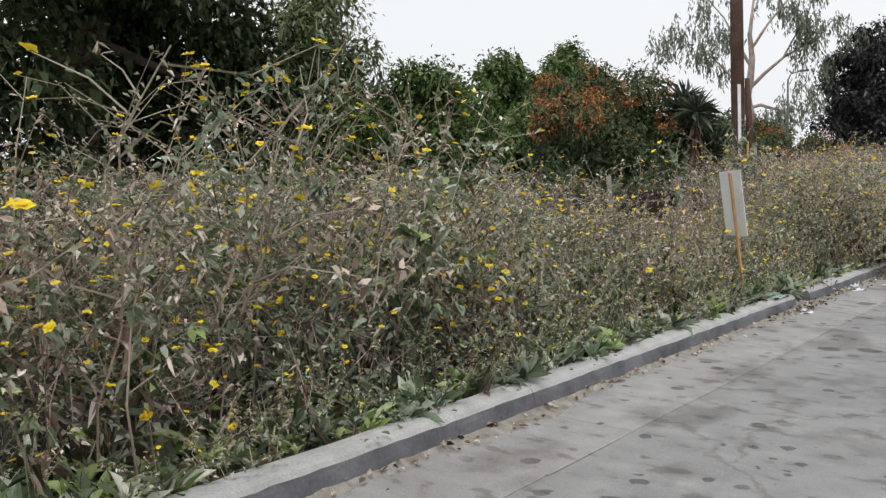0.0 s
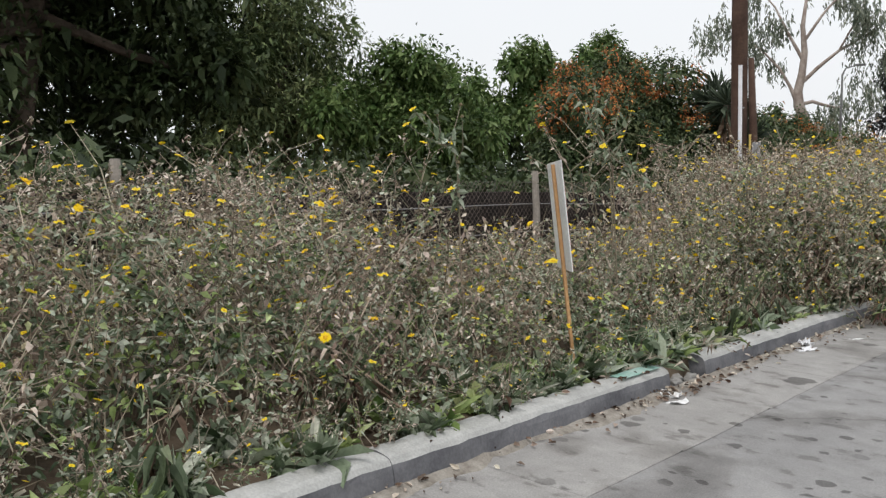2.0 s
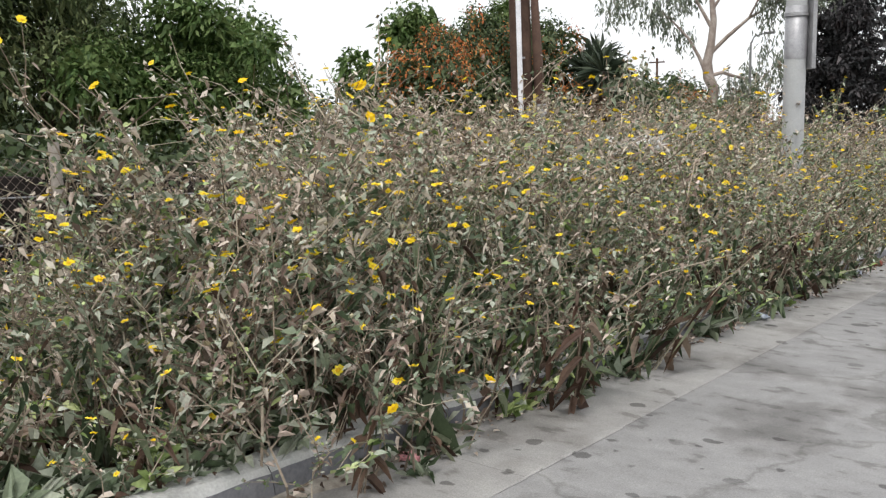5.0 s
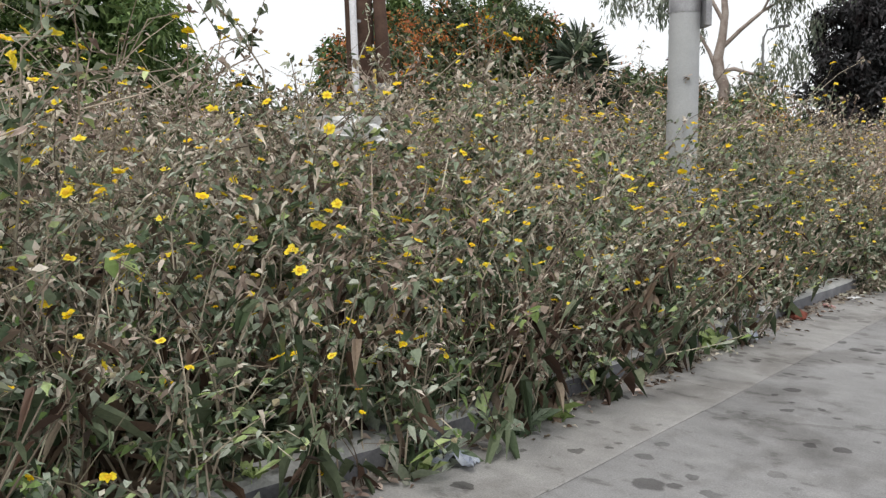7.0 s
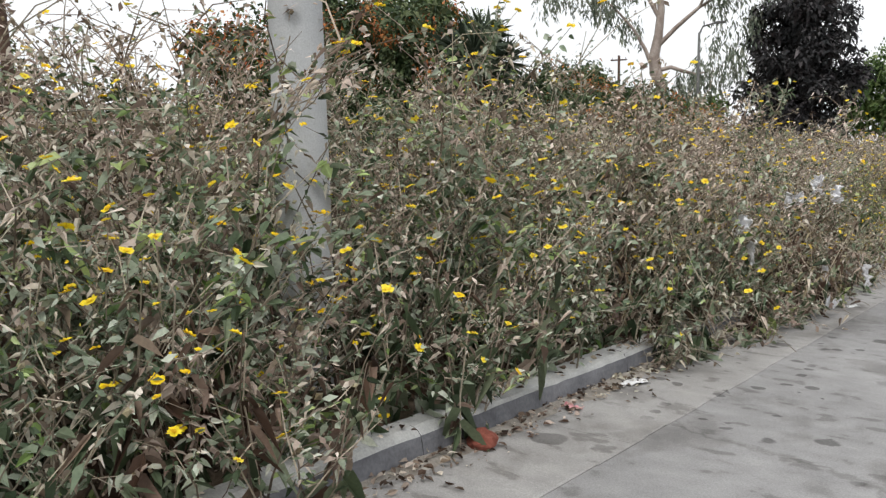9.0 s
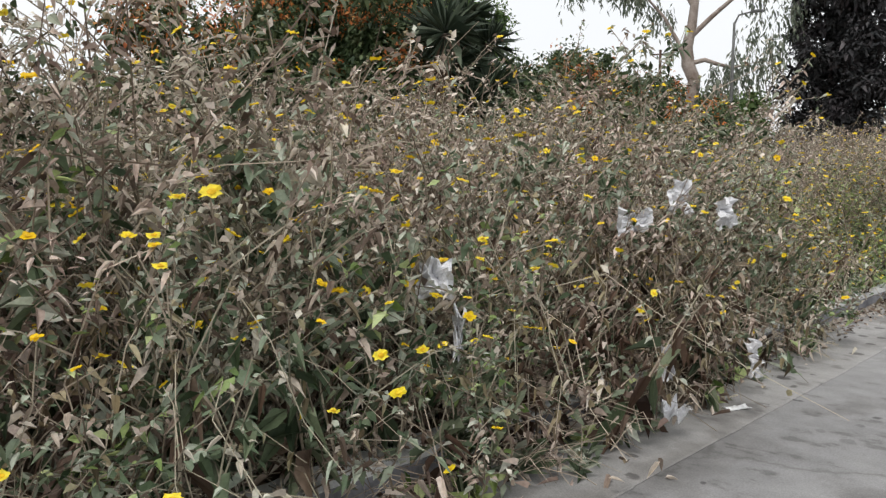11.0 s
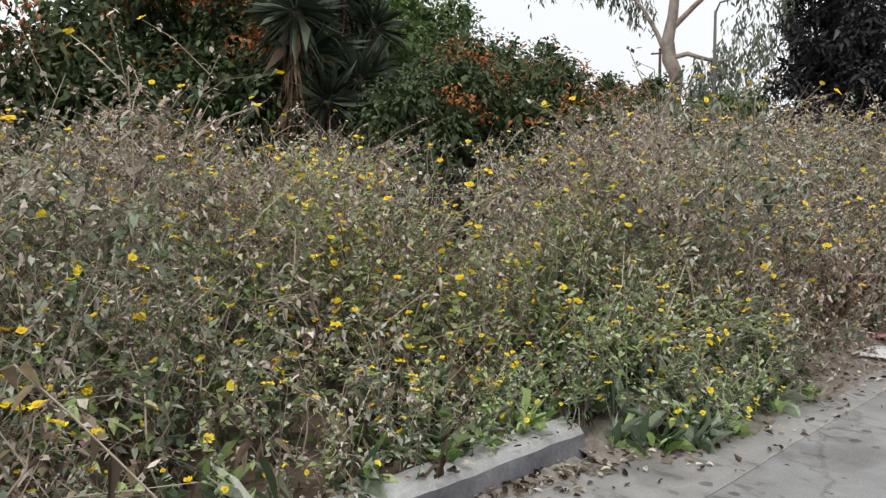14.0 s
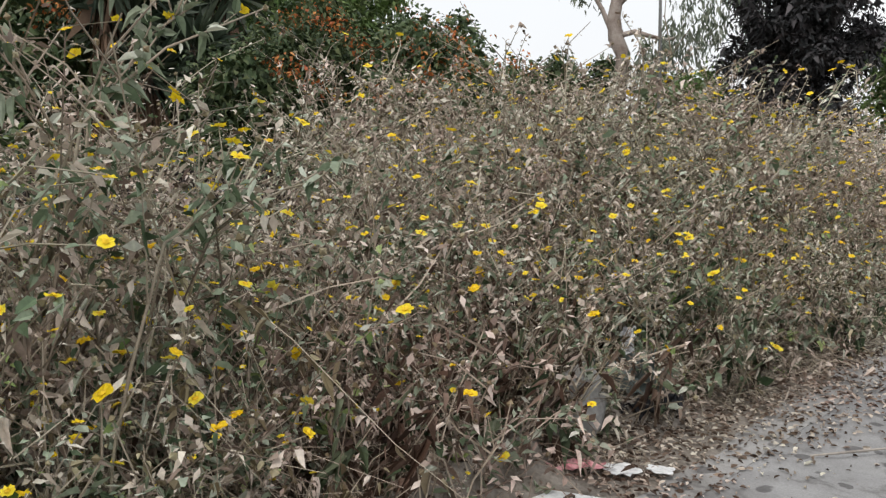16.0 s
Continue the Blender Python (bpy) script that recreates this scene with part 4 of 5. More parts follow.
# gum tree: pale bent trunk, limbs and hanging leaves
def gum_tree():
    bx, by = -24.0, 76.0
    b = Vector(spot(bx, by))
    right = Vector((0.896, 0.443, 0))
    deep = Vector((-0.443, 0.896, 0))

    def q(u, h, d=0.0):
        return tuple(right * u + deep * d + Vector((0, 0, h)))
    e = thing("gum_tree", Matrix.Translation(b), "tall gum tree with pale twisted trunk and hanging leaves", "tree")
    runs = [([q(0.1, -0.3), q(0.05, 2), q(0.0, 3.5), q(0.25, 5.0), q(0.3, 6.0), q(-0.1, 6.9), q(-0.2, 8.0), q(0.05, 9.3), q(0.2, 11), q(0, 13), q(0.3, 16)], [0.5, 0.44, 0.4, 0.38, 0.4, 0.42, 0.36, 0.3, 0.25, 0.18, 0.08]),
            ([q(0.05, 7.0), q(0.9, 7.2), q(1.6, 6.95), q(2.5, 6.7), q(3.6, 6.9)], [0.17, 0.15, 0.13, 0.1, 0.04]),
            ([q(-0.3, 7.2), q(-0.8, 8.4), q(-1.6, 9.8), q(-2.8, 11.2, 0.5), q(-4.2, 12.4, 0.8)], [0.17, 0.14, 0.11, 0.08, 0.03]),
            ([q(0.0, 8.6), q(1.2, 9.8), q(2.6, 11.0, -0.4), q(4.4, 12.0, -0.6), q(6.0, 13.4, -0.8)], [0.18, 0.15, 0.11, 0.07, 0.03]),
            ([q(0.1, 10.4), q(-1.0, 12.4), q(-2.0, 14.6, 0.6), q(-3.4, 16.4, 1)], [0.16, 0.12, 0.08, 0.03]),
            ([q(0.1, 11.8), q(1.4, 13.8), q(3.0, 15.6, 1.0), q(4.4, 17, 1.6)], [0.14, 0.1, 0.07, 0.03]),
            ([q(2.6, 11.0, -0.4), q(3.4, 12.8, -1.4), q(4.0, 14.4, -2.2)], [0.09, 0.06, 0.03])]
    v, f, _ = join([tube(p, r, 9 if i == 0 else 6) for i, (p, r) in enumerate(runs)])
    part_of("trunk", v, f, [M_BARK], e, smooth=True)
    rg = np.random.default_rng(8)
    base, way, sz = [], [], []
    clumps = []
    for p, r in runs[1:]:
        for s in np.linspace(0.72, 1.0, 4):
            i = min(int(s * (len(p) - 1)), len(p) - 2)
            t = s * (len(p) - 1) - i
            clumps.append(np.array(p[i]) * (1 - t) + np.array(p[i + 1]) * t + rg.normal(size=3) * 0.5)
    for u, h in ((-7.2, 12.2), (-6.2, 13.2), (-5.0, 14), (-6.8, 13.6), (-2.6, 13.4), (-1.6, 13.8), (4.0, 9.0), (4.4, 7.6), (3.0, 6.9), (6.6, 11), (7.0, 9.6), (5.6, 10.4), (6.4, 8.4), (1.2, 17), (-1.2, 17.6), (7.4, 12.8)):
        clumps.append(np.array(q(u, h, rg.normal() * 1.2)))
    for c in clumps:
        for _ in range(rg.integers(12, 20)):
            s = c + rg.normal(size=3) * [0.6, 0.6, 0.45]
            n = rg.integers(7, 15)
            drop = np.linspace(0, rg.uniform(0.6, 1.9), n)
            sway = rg.normal(size=2) * 0.12
            for k in drop:
                base.append(s + [sway[0] * k, sway[1] * k, -k] + rg.normal(size=3) * 0.1)
                way.append((rg.normal() * 0.5, rg.normal() * 0.5, -1))
                sz.append(rg.uniform(0.25, 0.5))
    sz = np.array(sz)
    v, f = leaves(base, way, sz, sz * 0.34, rg, 0.2, 0.1, True)
    part_of("crown", v, f, [M_GUM], e, label="sparse hanging grey-green leaves")


gum_tree()


def yucca(base, heads, label):
    """Spiky heads on short trunks with a skirt of dead leaves."""
    e = thing("yucca", Matrix.Translation(base), label, "yucca")
    rg = np.random.default_rng(int(abs(base[0]) * 100))
    tr = []
    for hx, hy, hz, r in heads:
        tr.append(tube([(0, 0, -0.2), (hx * 0.5, hy * 0.5, hz * 0.5), (hx, hy, hz)], [0.22, 0.17, 0.14], 8))
    v, f, _ = join(tr)
    part_of("trunk", v, f, [M_DBARK], e, smooth=True)
    for hx, hy, hz, r in heads:
        n = 130
        d = unit(rg.normal(size=(n, 3)) + [0, 0, 0.35])
        p = np.array([hx, hy, hz]) + d * 0.12
        v, f = leaves(p, d, r * rg.uniform(0.8, 1.15, n), 0.07, rg, 0.12, 0.25)
        tagged(part_of("spike_rosette", v, f, [M_YUCCA], e), kind="stuff")
        n = 150
        t = rg.uniform(0, 2 * math.pi, n)
        p = np.stack([hx + 0.14 * np.cos(t), hy + 0.14 * np.sin(t), hz - rg.uniform(0.1, 0.55 * hz, n)], 1)
        v, f = leaves(p, np.stack([np.cos(t) * 0.35, np.sin(t) * 0.35, -np.ones(n)], 1), r * rg.uniform(0.6, 1.1, n), 0.06, rg, 0.1, 0.2)
        tagged(part_of("dead_skirt", v, f, [M_SKIRT], e, label="skirt of hanging brown dead leaves"), kind="stuff")
    return e


yucca(spot(-16.0, 42.3), [(0, 0, 3.4, 1.3), (0.7, 0.9, 2.8, 1.1), (-0.9, 0.4, 4.4, 1.2), (0.3, -0.6, 4.3, 1.2), (0.9, -0.3, 2.3, 1.0)], "spiky yucca with hanging dead leaves beside the bush")
yucca(spot(-17.6, 45.0), [(0, 0, 5.2, 1.1), (0.7, 0.3, 4.4, 1.0)], "taller spiky yucca beside the flowering bush")
yucca(spot(-27.6, 27.0), [(0, 0, 6.2, 1.0), (-0.8, 0.6, 6.0, 0.9)], "spiky yucca showing above the green tree")


# ---- poles ----
def light_pole():
    x, y = -3.04, 21.46
    e = thing("light_pole", Matrix.Translation(spot(x, y)), "smooth grey concrete light pole standing among the weeds", "pole")
    v, f = tube([(0, 0, -0.3), (0, 0, 2.9), (0, 0, 8.5)], [0.137, 0.122, 0.095], 24)
    part_of("shaft", v, f, [M_CONC], e, smooth=True)
    v, f = tube([(0, 0, 2.36), (0, 0, 2.98)], [0.129, 0.1275], 24)
    part_of("sleeve", v, f, [M_STEEL], e, label="dull metal sleeve wrapped round the shaft", smooth=True)
    bx = box_bm(0.05, 0.30, 0.85, (0, 0, 0), 0.01)
    bmesh.ops.transform(bx, matrix=pose(0.15, 0.06, 2.66, 0, 0, 34), verts=bx.verts)
    part("sign_plate_box", bx, M_STEEL, e, "pale metal box strapped to the shaft")
    v, f = tube([(0, 0, 2.86), (0, 0, 2.9)], [0.14, 0.14], 24)
    part_of("strap", v, f, [M_STEEL], e)


light_pole()


def timber_pole():
    e = thing("utility_pole", Matrix.Translation(spot(-7.2, 22.0)) @ pose(0, 0, 0, 0, -1.0, 0), "dark timber utility pole with a pale conduit", "pole")
    v, f = tube([(0, 0, -0.3), (0, 0, 4), (0, 0, 11)], [0.17, 0.16, 0.13], 16)
    part_of("shaft", v, f, [M_WPOLE], e, smooth=True)
    v, f = tube([(0.1, -0.2, 0), (0.1, -0.2, 3.45)], [0.04, 0.04], 10)
    part_of("conduit", v, f, [M_PVC], e, label="pale grey conduit pipe", smooth=True)
    v, f = tube([(0.3, 0.16, 0), (0.24, 0.12, 2.2), (0.2, 0.1, 3.6)], [0.09, 0.085, 0.06], 10)
    part_of("brace", v, f, [M_WPOLE], e, smooth=True)
    part("marker", box_bm(0.045, 0.012, 0.42, (0.24, -0.03, 1.85), 0.003), M_YELLOW, e, "yellow marker strip")
    part("step_plate", box_bm(0.16, 0.05, 0.3, (0.36, 0.0, 1.75), 0.01), M_STEEL, e)
    for h in (1.2, 2.6):
        part("clamp", box_bm(0.13, 0.03, 0.03, (0.1, -0.16, h), 0.004), M_STEEL, e)


timber_pole()


def far_poles():
    e = thing("street_lamp", Matrix.Translation(spot(-20.1, 73.1)), "distant slim street lamp with a short arm", "street lamp")
    v, f = tube([(0, 0, -0.3), (0, 0, 5), (0, 0, 8.9)], [0.13, 0.10, 0.07], 10)
    part_of("shaft", v, f, [M_DULL], e, smooth=True)
    v, f = tube([(0, 0, 8.8), (0.2, 0.1, 9.3), (0.9, 0.45, 9.5)], [0.06, 0.05, 0.05], 8)
    part_of("arm", v, f, [M_DULL], e, smooth=True)
    part("lantern", box_bm(0.7, 0.26, 0.16, (1.1, 0.5, 9.5), 0.05), M_DULL, e)
    e = thing("utility_pole", Matrix.Translation(spot(-44.2, 113.4)), "distant dark utility pole with a crossarm", "pole")
    v, f = tube([(0, 0, -0.3), (0, 0, 12.6)], [0.2, 0.14], 8)
    part_of("shaft", v, f, [M_WPOLE], e, smooth=True)
    part("crossarm", box_bm(2.0, 0.14, 0.16, (0, 0, 12.1), 0.02), M_WPOLE, e)
    for k in (-0.8, 0.0, 0.8):
        v, f = tube([(k, 0, 12.15), (k, 0, 12.4)], [0.05, 0.03], 6)
        part_of("insulator", v, f, [M_STEEL], e)


far_poles()


# ---- chain-link fence ----
FENCE = 4.7


def fence():
    e = thing("fence", Matrix(), "rusty chain-link fence with weathered posts, half overgrown", "fence")
    top, low, s = 1.12, 0.1, 0.085
    pieces = []
    for y0, y1 in ((1, 20), (30, 48)):
        for y in np.arange(y0, y1, s):
            for d in (1, -1):
                a, b_ = at(y, FENCE + 0.004 * d, low), at(y + d * (top - low), FENCE + 0.004 * d, top + 0.035)
                pieces.append(tube([a, b_], [0.0028, 0.0028], 3, False))
    v, f, _ = join(pieces)
    part_of("chain_link", v, f, [M_RUST], e)
    # near-black sheet added behind the mesh to give the deep shade there
    v, f, w_ = swept([(FENCE + 0.09, 0.05), (FENCE + 0.085, 0.6), (FENCE + 0.09, 1.0), (FENCE + 0.096, 1.0), (FENCE + 0.092, 0.6), (FENCE + 0.096, 0.05)], 1, 48, 0.4, 0.03, 3.0)
    part_of("shade_backing", v, f, [surface("dark_shade_backing", (0.012, 0.010, 0.009), (0.035, 0.028, 0.025), 5, 0.95, 90, 0.003)], e, label="added sagging blackish sheet that stands for the shade behind the mesh")
    for h in (0.83, 0.45):
        v, f = tube([at(y, FENCE + 0.03, h + 0.02 * math.sin(y)) for y in np.arange(1, 48, 1.0)], [0.007] * 47, 4)
        part_of("tension_wire", v, f, [M_STEEL], e)
    for y in [14.1 + 3.05 * k for k in range(-4, 12)]:
        if y > 20 or abs(y - 11.05) < 0.2:
            continue
        p = at(y, FENCE - 0.07)
        v, f = tube([(p.x, p.y, p.z - 0.1), (p.x + 0.01, p.y, p.z + 0.7), (p.x - 0.02, p.y + 0.01, p.z + 1.3)], [0.055, 0.052, 0.045], 9)
        part_of("post", v, f, [M_POSTWOOD], e)
    for y in (11.0, 11.25):
        p = at(y, FENCE + 0.25)
        v, f = tube([(p.x, p.y, p.z), (p.x, p.y + 0.02, p.z + 1.02)], [0.03, 0.028], 6)
        part_of("rail_stub", v, f, [M_POSTWOOD], e)


fence()


# ---- yard sign on its stake ----
def yard_sign():
    m = Matrix.Translation((-2.70, 8.35, gz(-2.70, 8.35) + 0.1)) @ pose(0, 0, 0, 0, -7.0, 0) @ pose(0, 0, 0, 0, 0, -47)
    e = thing("yard_sign", m, "red and white yard sign nailed to a wooden stake", "sign")
    part("stake", box_bm(0.036, 0.018, 1.30, (0.03, -0.009, 0.60), 0.003), M_PALEWOOD, e, "raw pine stake")
    panel = part("panel", box_bm(0.46, 0.007, 0.62, (0, 0.005, 0.955), 0.002), M_BOARD, e, "white board, blank on its back")
    part("red_field", box_bm(0.43, 0.002, 0.585, (0, 0.0105, 0.955)), M_RED, panel, "faded red print")
    for z, h, w in ((1.215, 0.05, 0.34), (1.09, 0.11, 0.42), (0.985, 0.013, 0.36), (0.955, 0.013, 0.36), (0.925, 0.013, 0.36), (0.895, 0.02, 0.3), (0.82, 0.02, 0.36), (0.745, 0.03, 0.25)):
        part("print_bar", box_bm(w, 0.002, h, (0, 0.0125, z)), M_BOARD, panel, "white print")


yard_sign()


# ---- litter ----
def sheet(name, m, w, h, mat, label, category, crumple=0.03, n=8, seed=1, round_=False, group=""):
    """A creased scrap with some thickness."""
    bm = bmesh.new()
    bmesh.ops.create_grid(bm, x_segments=n, y_segments=n, size=0.5)
    for v in bm.verts:
        x, y = v.co.x, v.co.y
        if round_:
            r = max(abs(x), abs(y)) * 2
            d = math.hypot(x, y) or 1
            x, y = x / d * r * 0.5, y / d * r * 0.5
        e = 1 + 0.55 * noise.noise((x * 3.5, y * 3.5, seed * 3.3))
        q = noise.noise((x * 4, y * 4, seed * 7.7)) + 0.5 * noise.noise((x * 9, y * 9, seed * 5.1))
        v.co = (x * w * e, y * h * e, q * crumple + 0.4 * crumple)
    bmesh.ops.solidify(bm, geom=bm.faces[:], thickness=0.0025)
    ob = part(name, bm, mat)
    ob.matrix_world = m
    return tagged(ob, label, category, group)


def lying(y, kd, h=0.006, turn=0.0):
    return Matrix.Translation(at(y, kd, h)) @ pose(0, 0, 0, -3.3, 0.7, turn)


sheet("paper_scrap", lying(8.72, -0.06, 0.018, 20), 0.12, 0.08, M_PAPER, "crumpled white paper scrap in the gutter", "litter", 0.03, 8, 1)
sheet("paper_scrap", lying(8.62, -0.16, 0.012, 60), 0.12, 0.05, M_PAPER, "torn white paper scrap in the gutter", "litter", 0.02, 6, 2)
sheet("tissue_scrap", lying(10.96, -0.06, 0.016, 40), 0.085, 0.07, M_TISSUE, "crumpled white tissue against the kerb", "litter", 0.06, 9, 3)
sheet("tissue_scrap", lying(10.78, -0.12, 0.012, 70), 0.17, 0.06, M_TISSUE, "flattened grey-white tissue in the gutter", "litter", 0.02, 7, 4)
sheet("paper_strip", lying(11.63, -0.25, 0.008, 62), 0.14, 0.04, M_PAPER, "narrow white paper strip on the gutter", "litter", 0.006, 5, 5)
sheet("paper_strip", lying(10.7, -0.85, 0.008, 50), 0.07, 0.025, M_PAPER, "narrow white paper strip on the street", "litter", 0.004, 5, 6)
sheet("paper_strip", lying(12.6, -1.2, 0.008, 30), 0.07, 0.02, M_PAPER, "narrow white paper strip on the street", "litter", 0.004, 5, 7)
sheet("wrapper", lying(12.85, -0.11, 0.01, 15), 0.13, 0.08, M_PINK, "pink torn wrapper in the gutter", "litter", 0.03, 7, 8)
sheet("plastic_bag", lying(20.35, -0.06, 0.012, 45), 0.22, 0.14, M_BLUEBAG, "crumpled bluish plastic bag against the kerb", "litter", 0.07, 10, 9)
sheet("plastic_bag", lying(17.05, -0.12, 0.012, 15), 0.2, 0.14, M_BLUEBAG, "crumpled bluish plastic bag against the kerb", "litter", 0.07, 10, 19)
sheet("paper_scrap", lying(22.95, -0.09, 0.012, 60), 0.21, 0.10, M_PAPER, "flat white torn paper below the kerb", "litter", 0.02, 7, 10)
sheet("wrapper", lying(22.3, -0.10, 0.01, 10), 0.09, 0.05, M_PINK, "small red scrap among the dead leaves", "litter", 0.03, 6, 11)
sheet("paper_scrap", lying(26.85, -0.42, 0.01, 55), 0.13, 0.06, M_PAPER, "bright white scrap on the gutter", "litter", 0.01, 6, 12)
sheet("paper_scrap", lying(32.14, -0.08, 0.012, 60), 0.19, 0.07, M_PAPER, "white torn paper at the weeds' edge", "litter", 0.02, 6, 13)
sheet("paper_scrap", lying(32.45, -0.15, 0.012, 30), 0.2, 0.1, M_PAPER, "white torn paper at the weeds' edge", "litter", 0.03, 6, 18)
sheet("food_tray", lying(35.5, -0.26, 0.046, 0), 0.15, 0.13, M_PAPER, "flattened round paper plate on the gutter", "litter", 0.004, 8, 14, True)
sheet("food_tray", lying(35.62, -0.37, 0.036, 0), 0.12, 0.1, M_PAPER, "flattened round paper plate on the gutter", "litter", 0.004, 8, 15, True)
sheet("wrapper", lying(35.35, -0.16, 0.07, 30), 0.2, 0.08, M_PINK, "crushed pink wrapper at the edge of the gutter", "litter", 0.03, 7, 41)
ob = part("cardboard_sheet", box_bm(0.50, 0.42, 0.006, (0, 0, 0), 0.002), M_PAPER)
ob.matrix_world = Matrix.Translation(at(34.95, -0.25, 0.04)) @ pose(0, 0, 0, -3.0, 3, 22)
tagged(ob, "white flat board lying across the gutter", "board")
v, f = tube([(0.02, 0.05, 0.01), (0.06, 0.0, 0.03), (0.12, -0.03, 0.012), (0.17, 0.02, 0.02)], [0.004, 0.004, 0.003, 0.002], 5)
ob = new("twig", mesh_from("twig", v, f, [M_DBARK]))
ob.matrix_world = lying(34.95, -0.32, 0.04, 40)
tagged(ob, "small bent twig lying on the white board", "twig")
# tissues caught in the weeds
for y, kd, h, w, l_, rx, rz, s in ((26.85, -0.02, 1.08, 0.19, 0.30, 80, 50, 21), (26.62, 0.08, 0.93, 0.26, 0.22, 70, 40, 22), (27.28, -0.08, 0.98, 0.17, 0.28, 78, 60, 23), (24.95, 0.0, 0.8, 0.2, 0.24, 75, 45, 24),
                               (25.02, -0.05, 0.62, 0.07, 0.3, 85, 45, 25), (26.22, -0.28, 0.33, 0.12, 0.26, 75, 50, 26), (26.75, -0.48, 0.30, 0.09, 0.3, 72, 55, 27), (26.2, -0.38, 0.06, 0.18, 0.14, 25, 40, 28), (36.35, 0.2, 0.35, 0.12, 0.2, 75, 40, 29)):
    sheet("tissue", Matrix.Translation(at(y, kd, h)) @ pose(0, 0, 0, rx, 0, rz) @ pose(0, 0, 0.06), w * 0.6, l_ * 0.58, M_TISSUE, "torn white tissue caught among dead stalks", "tissue", 0.085, 11, s, group="tissues in the weeds")
sheet("plastic_bag", Matrix.Translation(at(3.9, 1.5, 1.17)) @ pose(0, 0, 0, 60, 0, 40), 0.12, 0.1, M_BLUEBAG, "pale blue plastic scrap snagged in the weeds", "litter", 0.05, 8, 33)
sheet("plastic_sheet", Matrix.Translation(at(17.75, 1.2, 1.36)) @ pose(0, 0, 0, 62, 0, 52), 0.5, 0.16, M_PAPER, "bleached white sheet lying on the weed tops", "plastic sheet", 0.09, 10, 31)


sheet("plastic_bag", Matrix.Translation(at(36.15, 0.08, 0.22)) @ pose(0, 0, 0, 30, 0, 40), 0.3, 0.2, surface("dull_green_bag", (0.07, 0.09, 0.085), (0.18, 0.21, 0.20), 14, 0.45, 60, 0.002), "dull greenish plastic bag dumped at the weeds' edge", "litter", 0.13, 12, 42)
for y, kd, w_, sd in ((36.02, -0.08, 0.13, 43), (36.2, -0.12, 0.16, 44), (35.95, 0.0, 0.12, 45)):
    sheet("rag", lying(y, kd, 0.12, sd * 31), w_, w_ * 0.6, surface("black_rag", (0.012, 0.012, 0.014), (0.04, 0.04, 0.045), 12, 0.8, 60, 0.002), "crumpled black rag on the dusty dirt", "litter", 0.06, 8, sd)
v, f = tube([(-0.2, 0.05, 0.012), (-0.08, 0.0, 0.02), (0.06, -0.01, 0.012), (0.2, -0.04, 0.012)], [0.004, 0.006, 0.006, 0.003], 5)
ob = new("twig", mesh_from("twig", v, f, [M_POSTWOOD]))
ob.matrix_world = lying(36.42, -0.86, 0.012, 62)
tagged(ob, "bare grey twig lying on the street", "twig")


def lump(name, m, r, mat, label, category, squash=(1, 1, 1), rough=0.25, seed=1):
    bm = bmesh.new()
    bmesh.ops.create_icosphere(bm, subdivisions=3, radius=r)
    for v in bm.verts:
        q = 1 + rough * noise.noise(Vector(v.co) / r * 1.4 + Vector((seed, 0, 0))) + rough * 0.4 * noise.noise(Vector(v.co) / r * 4)
        v.co = Vector((v.co.x * squash[0], v.co.y * squash[1], v.co.z * squash[2])) * q
    ob = part(name, bm, mat)
    ob.matrix_world = m
    return tagged(ob, label, category)


lump("rotten_fruit", lying(21.5, -0.08, 0.045), 0.062, M_BALL, "shrivelled reddish-brown fruit against the kerb", "fruit", (1.1, 1, 0.8))
lump("stone", lying(32.25, 0.16, 0.05), 0.085, M_STONE, "broken grey kerb stone among the weeds", "stone", (1.0, 1.4, 0.8), 0.4, 4)
lump("stone", lying(35.66, 0.02, 0.2), 0.13, M_STONE, "upright grey chunk of broken concrete", "stone", (0.8, 1.1, 1.3), 0.4, 7)
for k, (y, kd) in enumerate(((9.02, 0.06), (9.12, 0.1), (9.22, 0.05), (31.9, 0.08), (32.05, 0.1))):
    lump("rubble", lying(y, kd, 0.02), 0.045, M_STONE, "small broken piece of kerb concrete", "stone", (1, 1.3, 0.8), 0.45, k + 10)
q = part("paint_mark", box_bm(0.09, 0.42, 0.003, (0, 0, 0)), M_TEAL)
q.matrix_world = Matrix.Translation(at(8.58, 0.085, 0.158)) @ pose(0, 0, 0, -3.3, 0.7, -1)
tagged(q, "faded teal paint mark on the kerb's top", "paint mark", kind="structure")

# dead leaves and grit in the gutter
rl = np.random.default_rng(17)
n = 26000
y = np.where(rl.random(n) < 0.42, rl.uniform(35.3, 41, n), rl.uniform(-2, 40, n))
dens = np.interp(y, [-2, 8, 8.8, 9.6, 12, 14, 21, 24, 29, 32, 40], [0.08, 0.1, 0.4, 0.2, 0.2, 0.45, 0.5, 0.6, 0.4, 0.9, 1.0])
keep = rl.random(n) < dens
y = y[keep]
n = len(y)
kd = np.where(rl.random(n) < 0.25, rl.uniform(0.0, 0.3, n), -np.abs(rl.normal(size=n)) * np.interp(y, [0, 20, 31, 33, 36, 37, 40], [0.05, 0.09, 0.10, 0.26, 0.3, 0.42, 0.45]))
on = (kd > 0)
x = kerb_x(y) - kd
rise = np.where(y > 32.5, np.interp(kd, [-0.5, -0.32, -0.18, -0.07, 0.0], [0.008, 0.032, 0.045, 0.105, 0.18]), np.where(on, 0.16, 0.03 * np.exp(np.minimum(kd, 0) / 0.06) + 0.014))
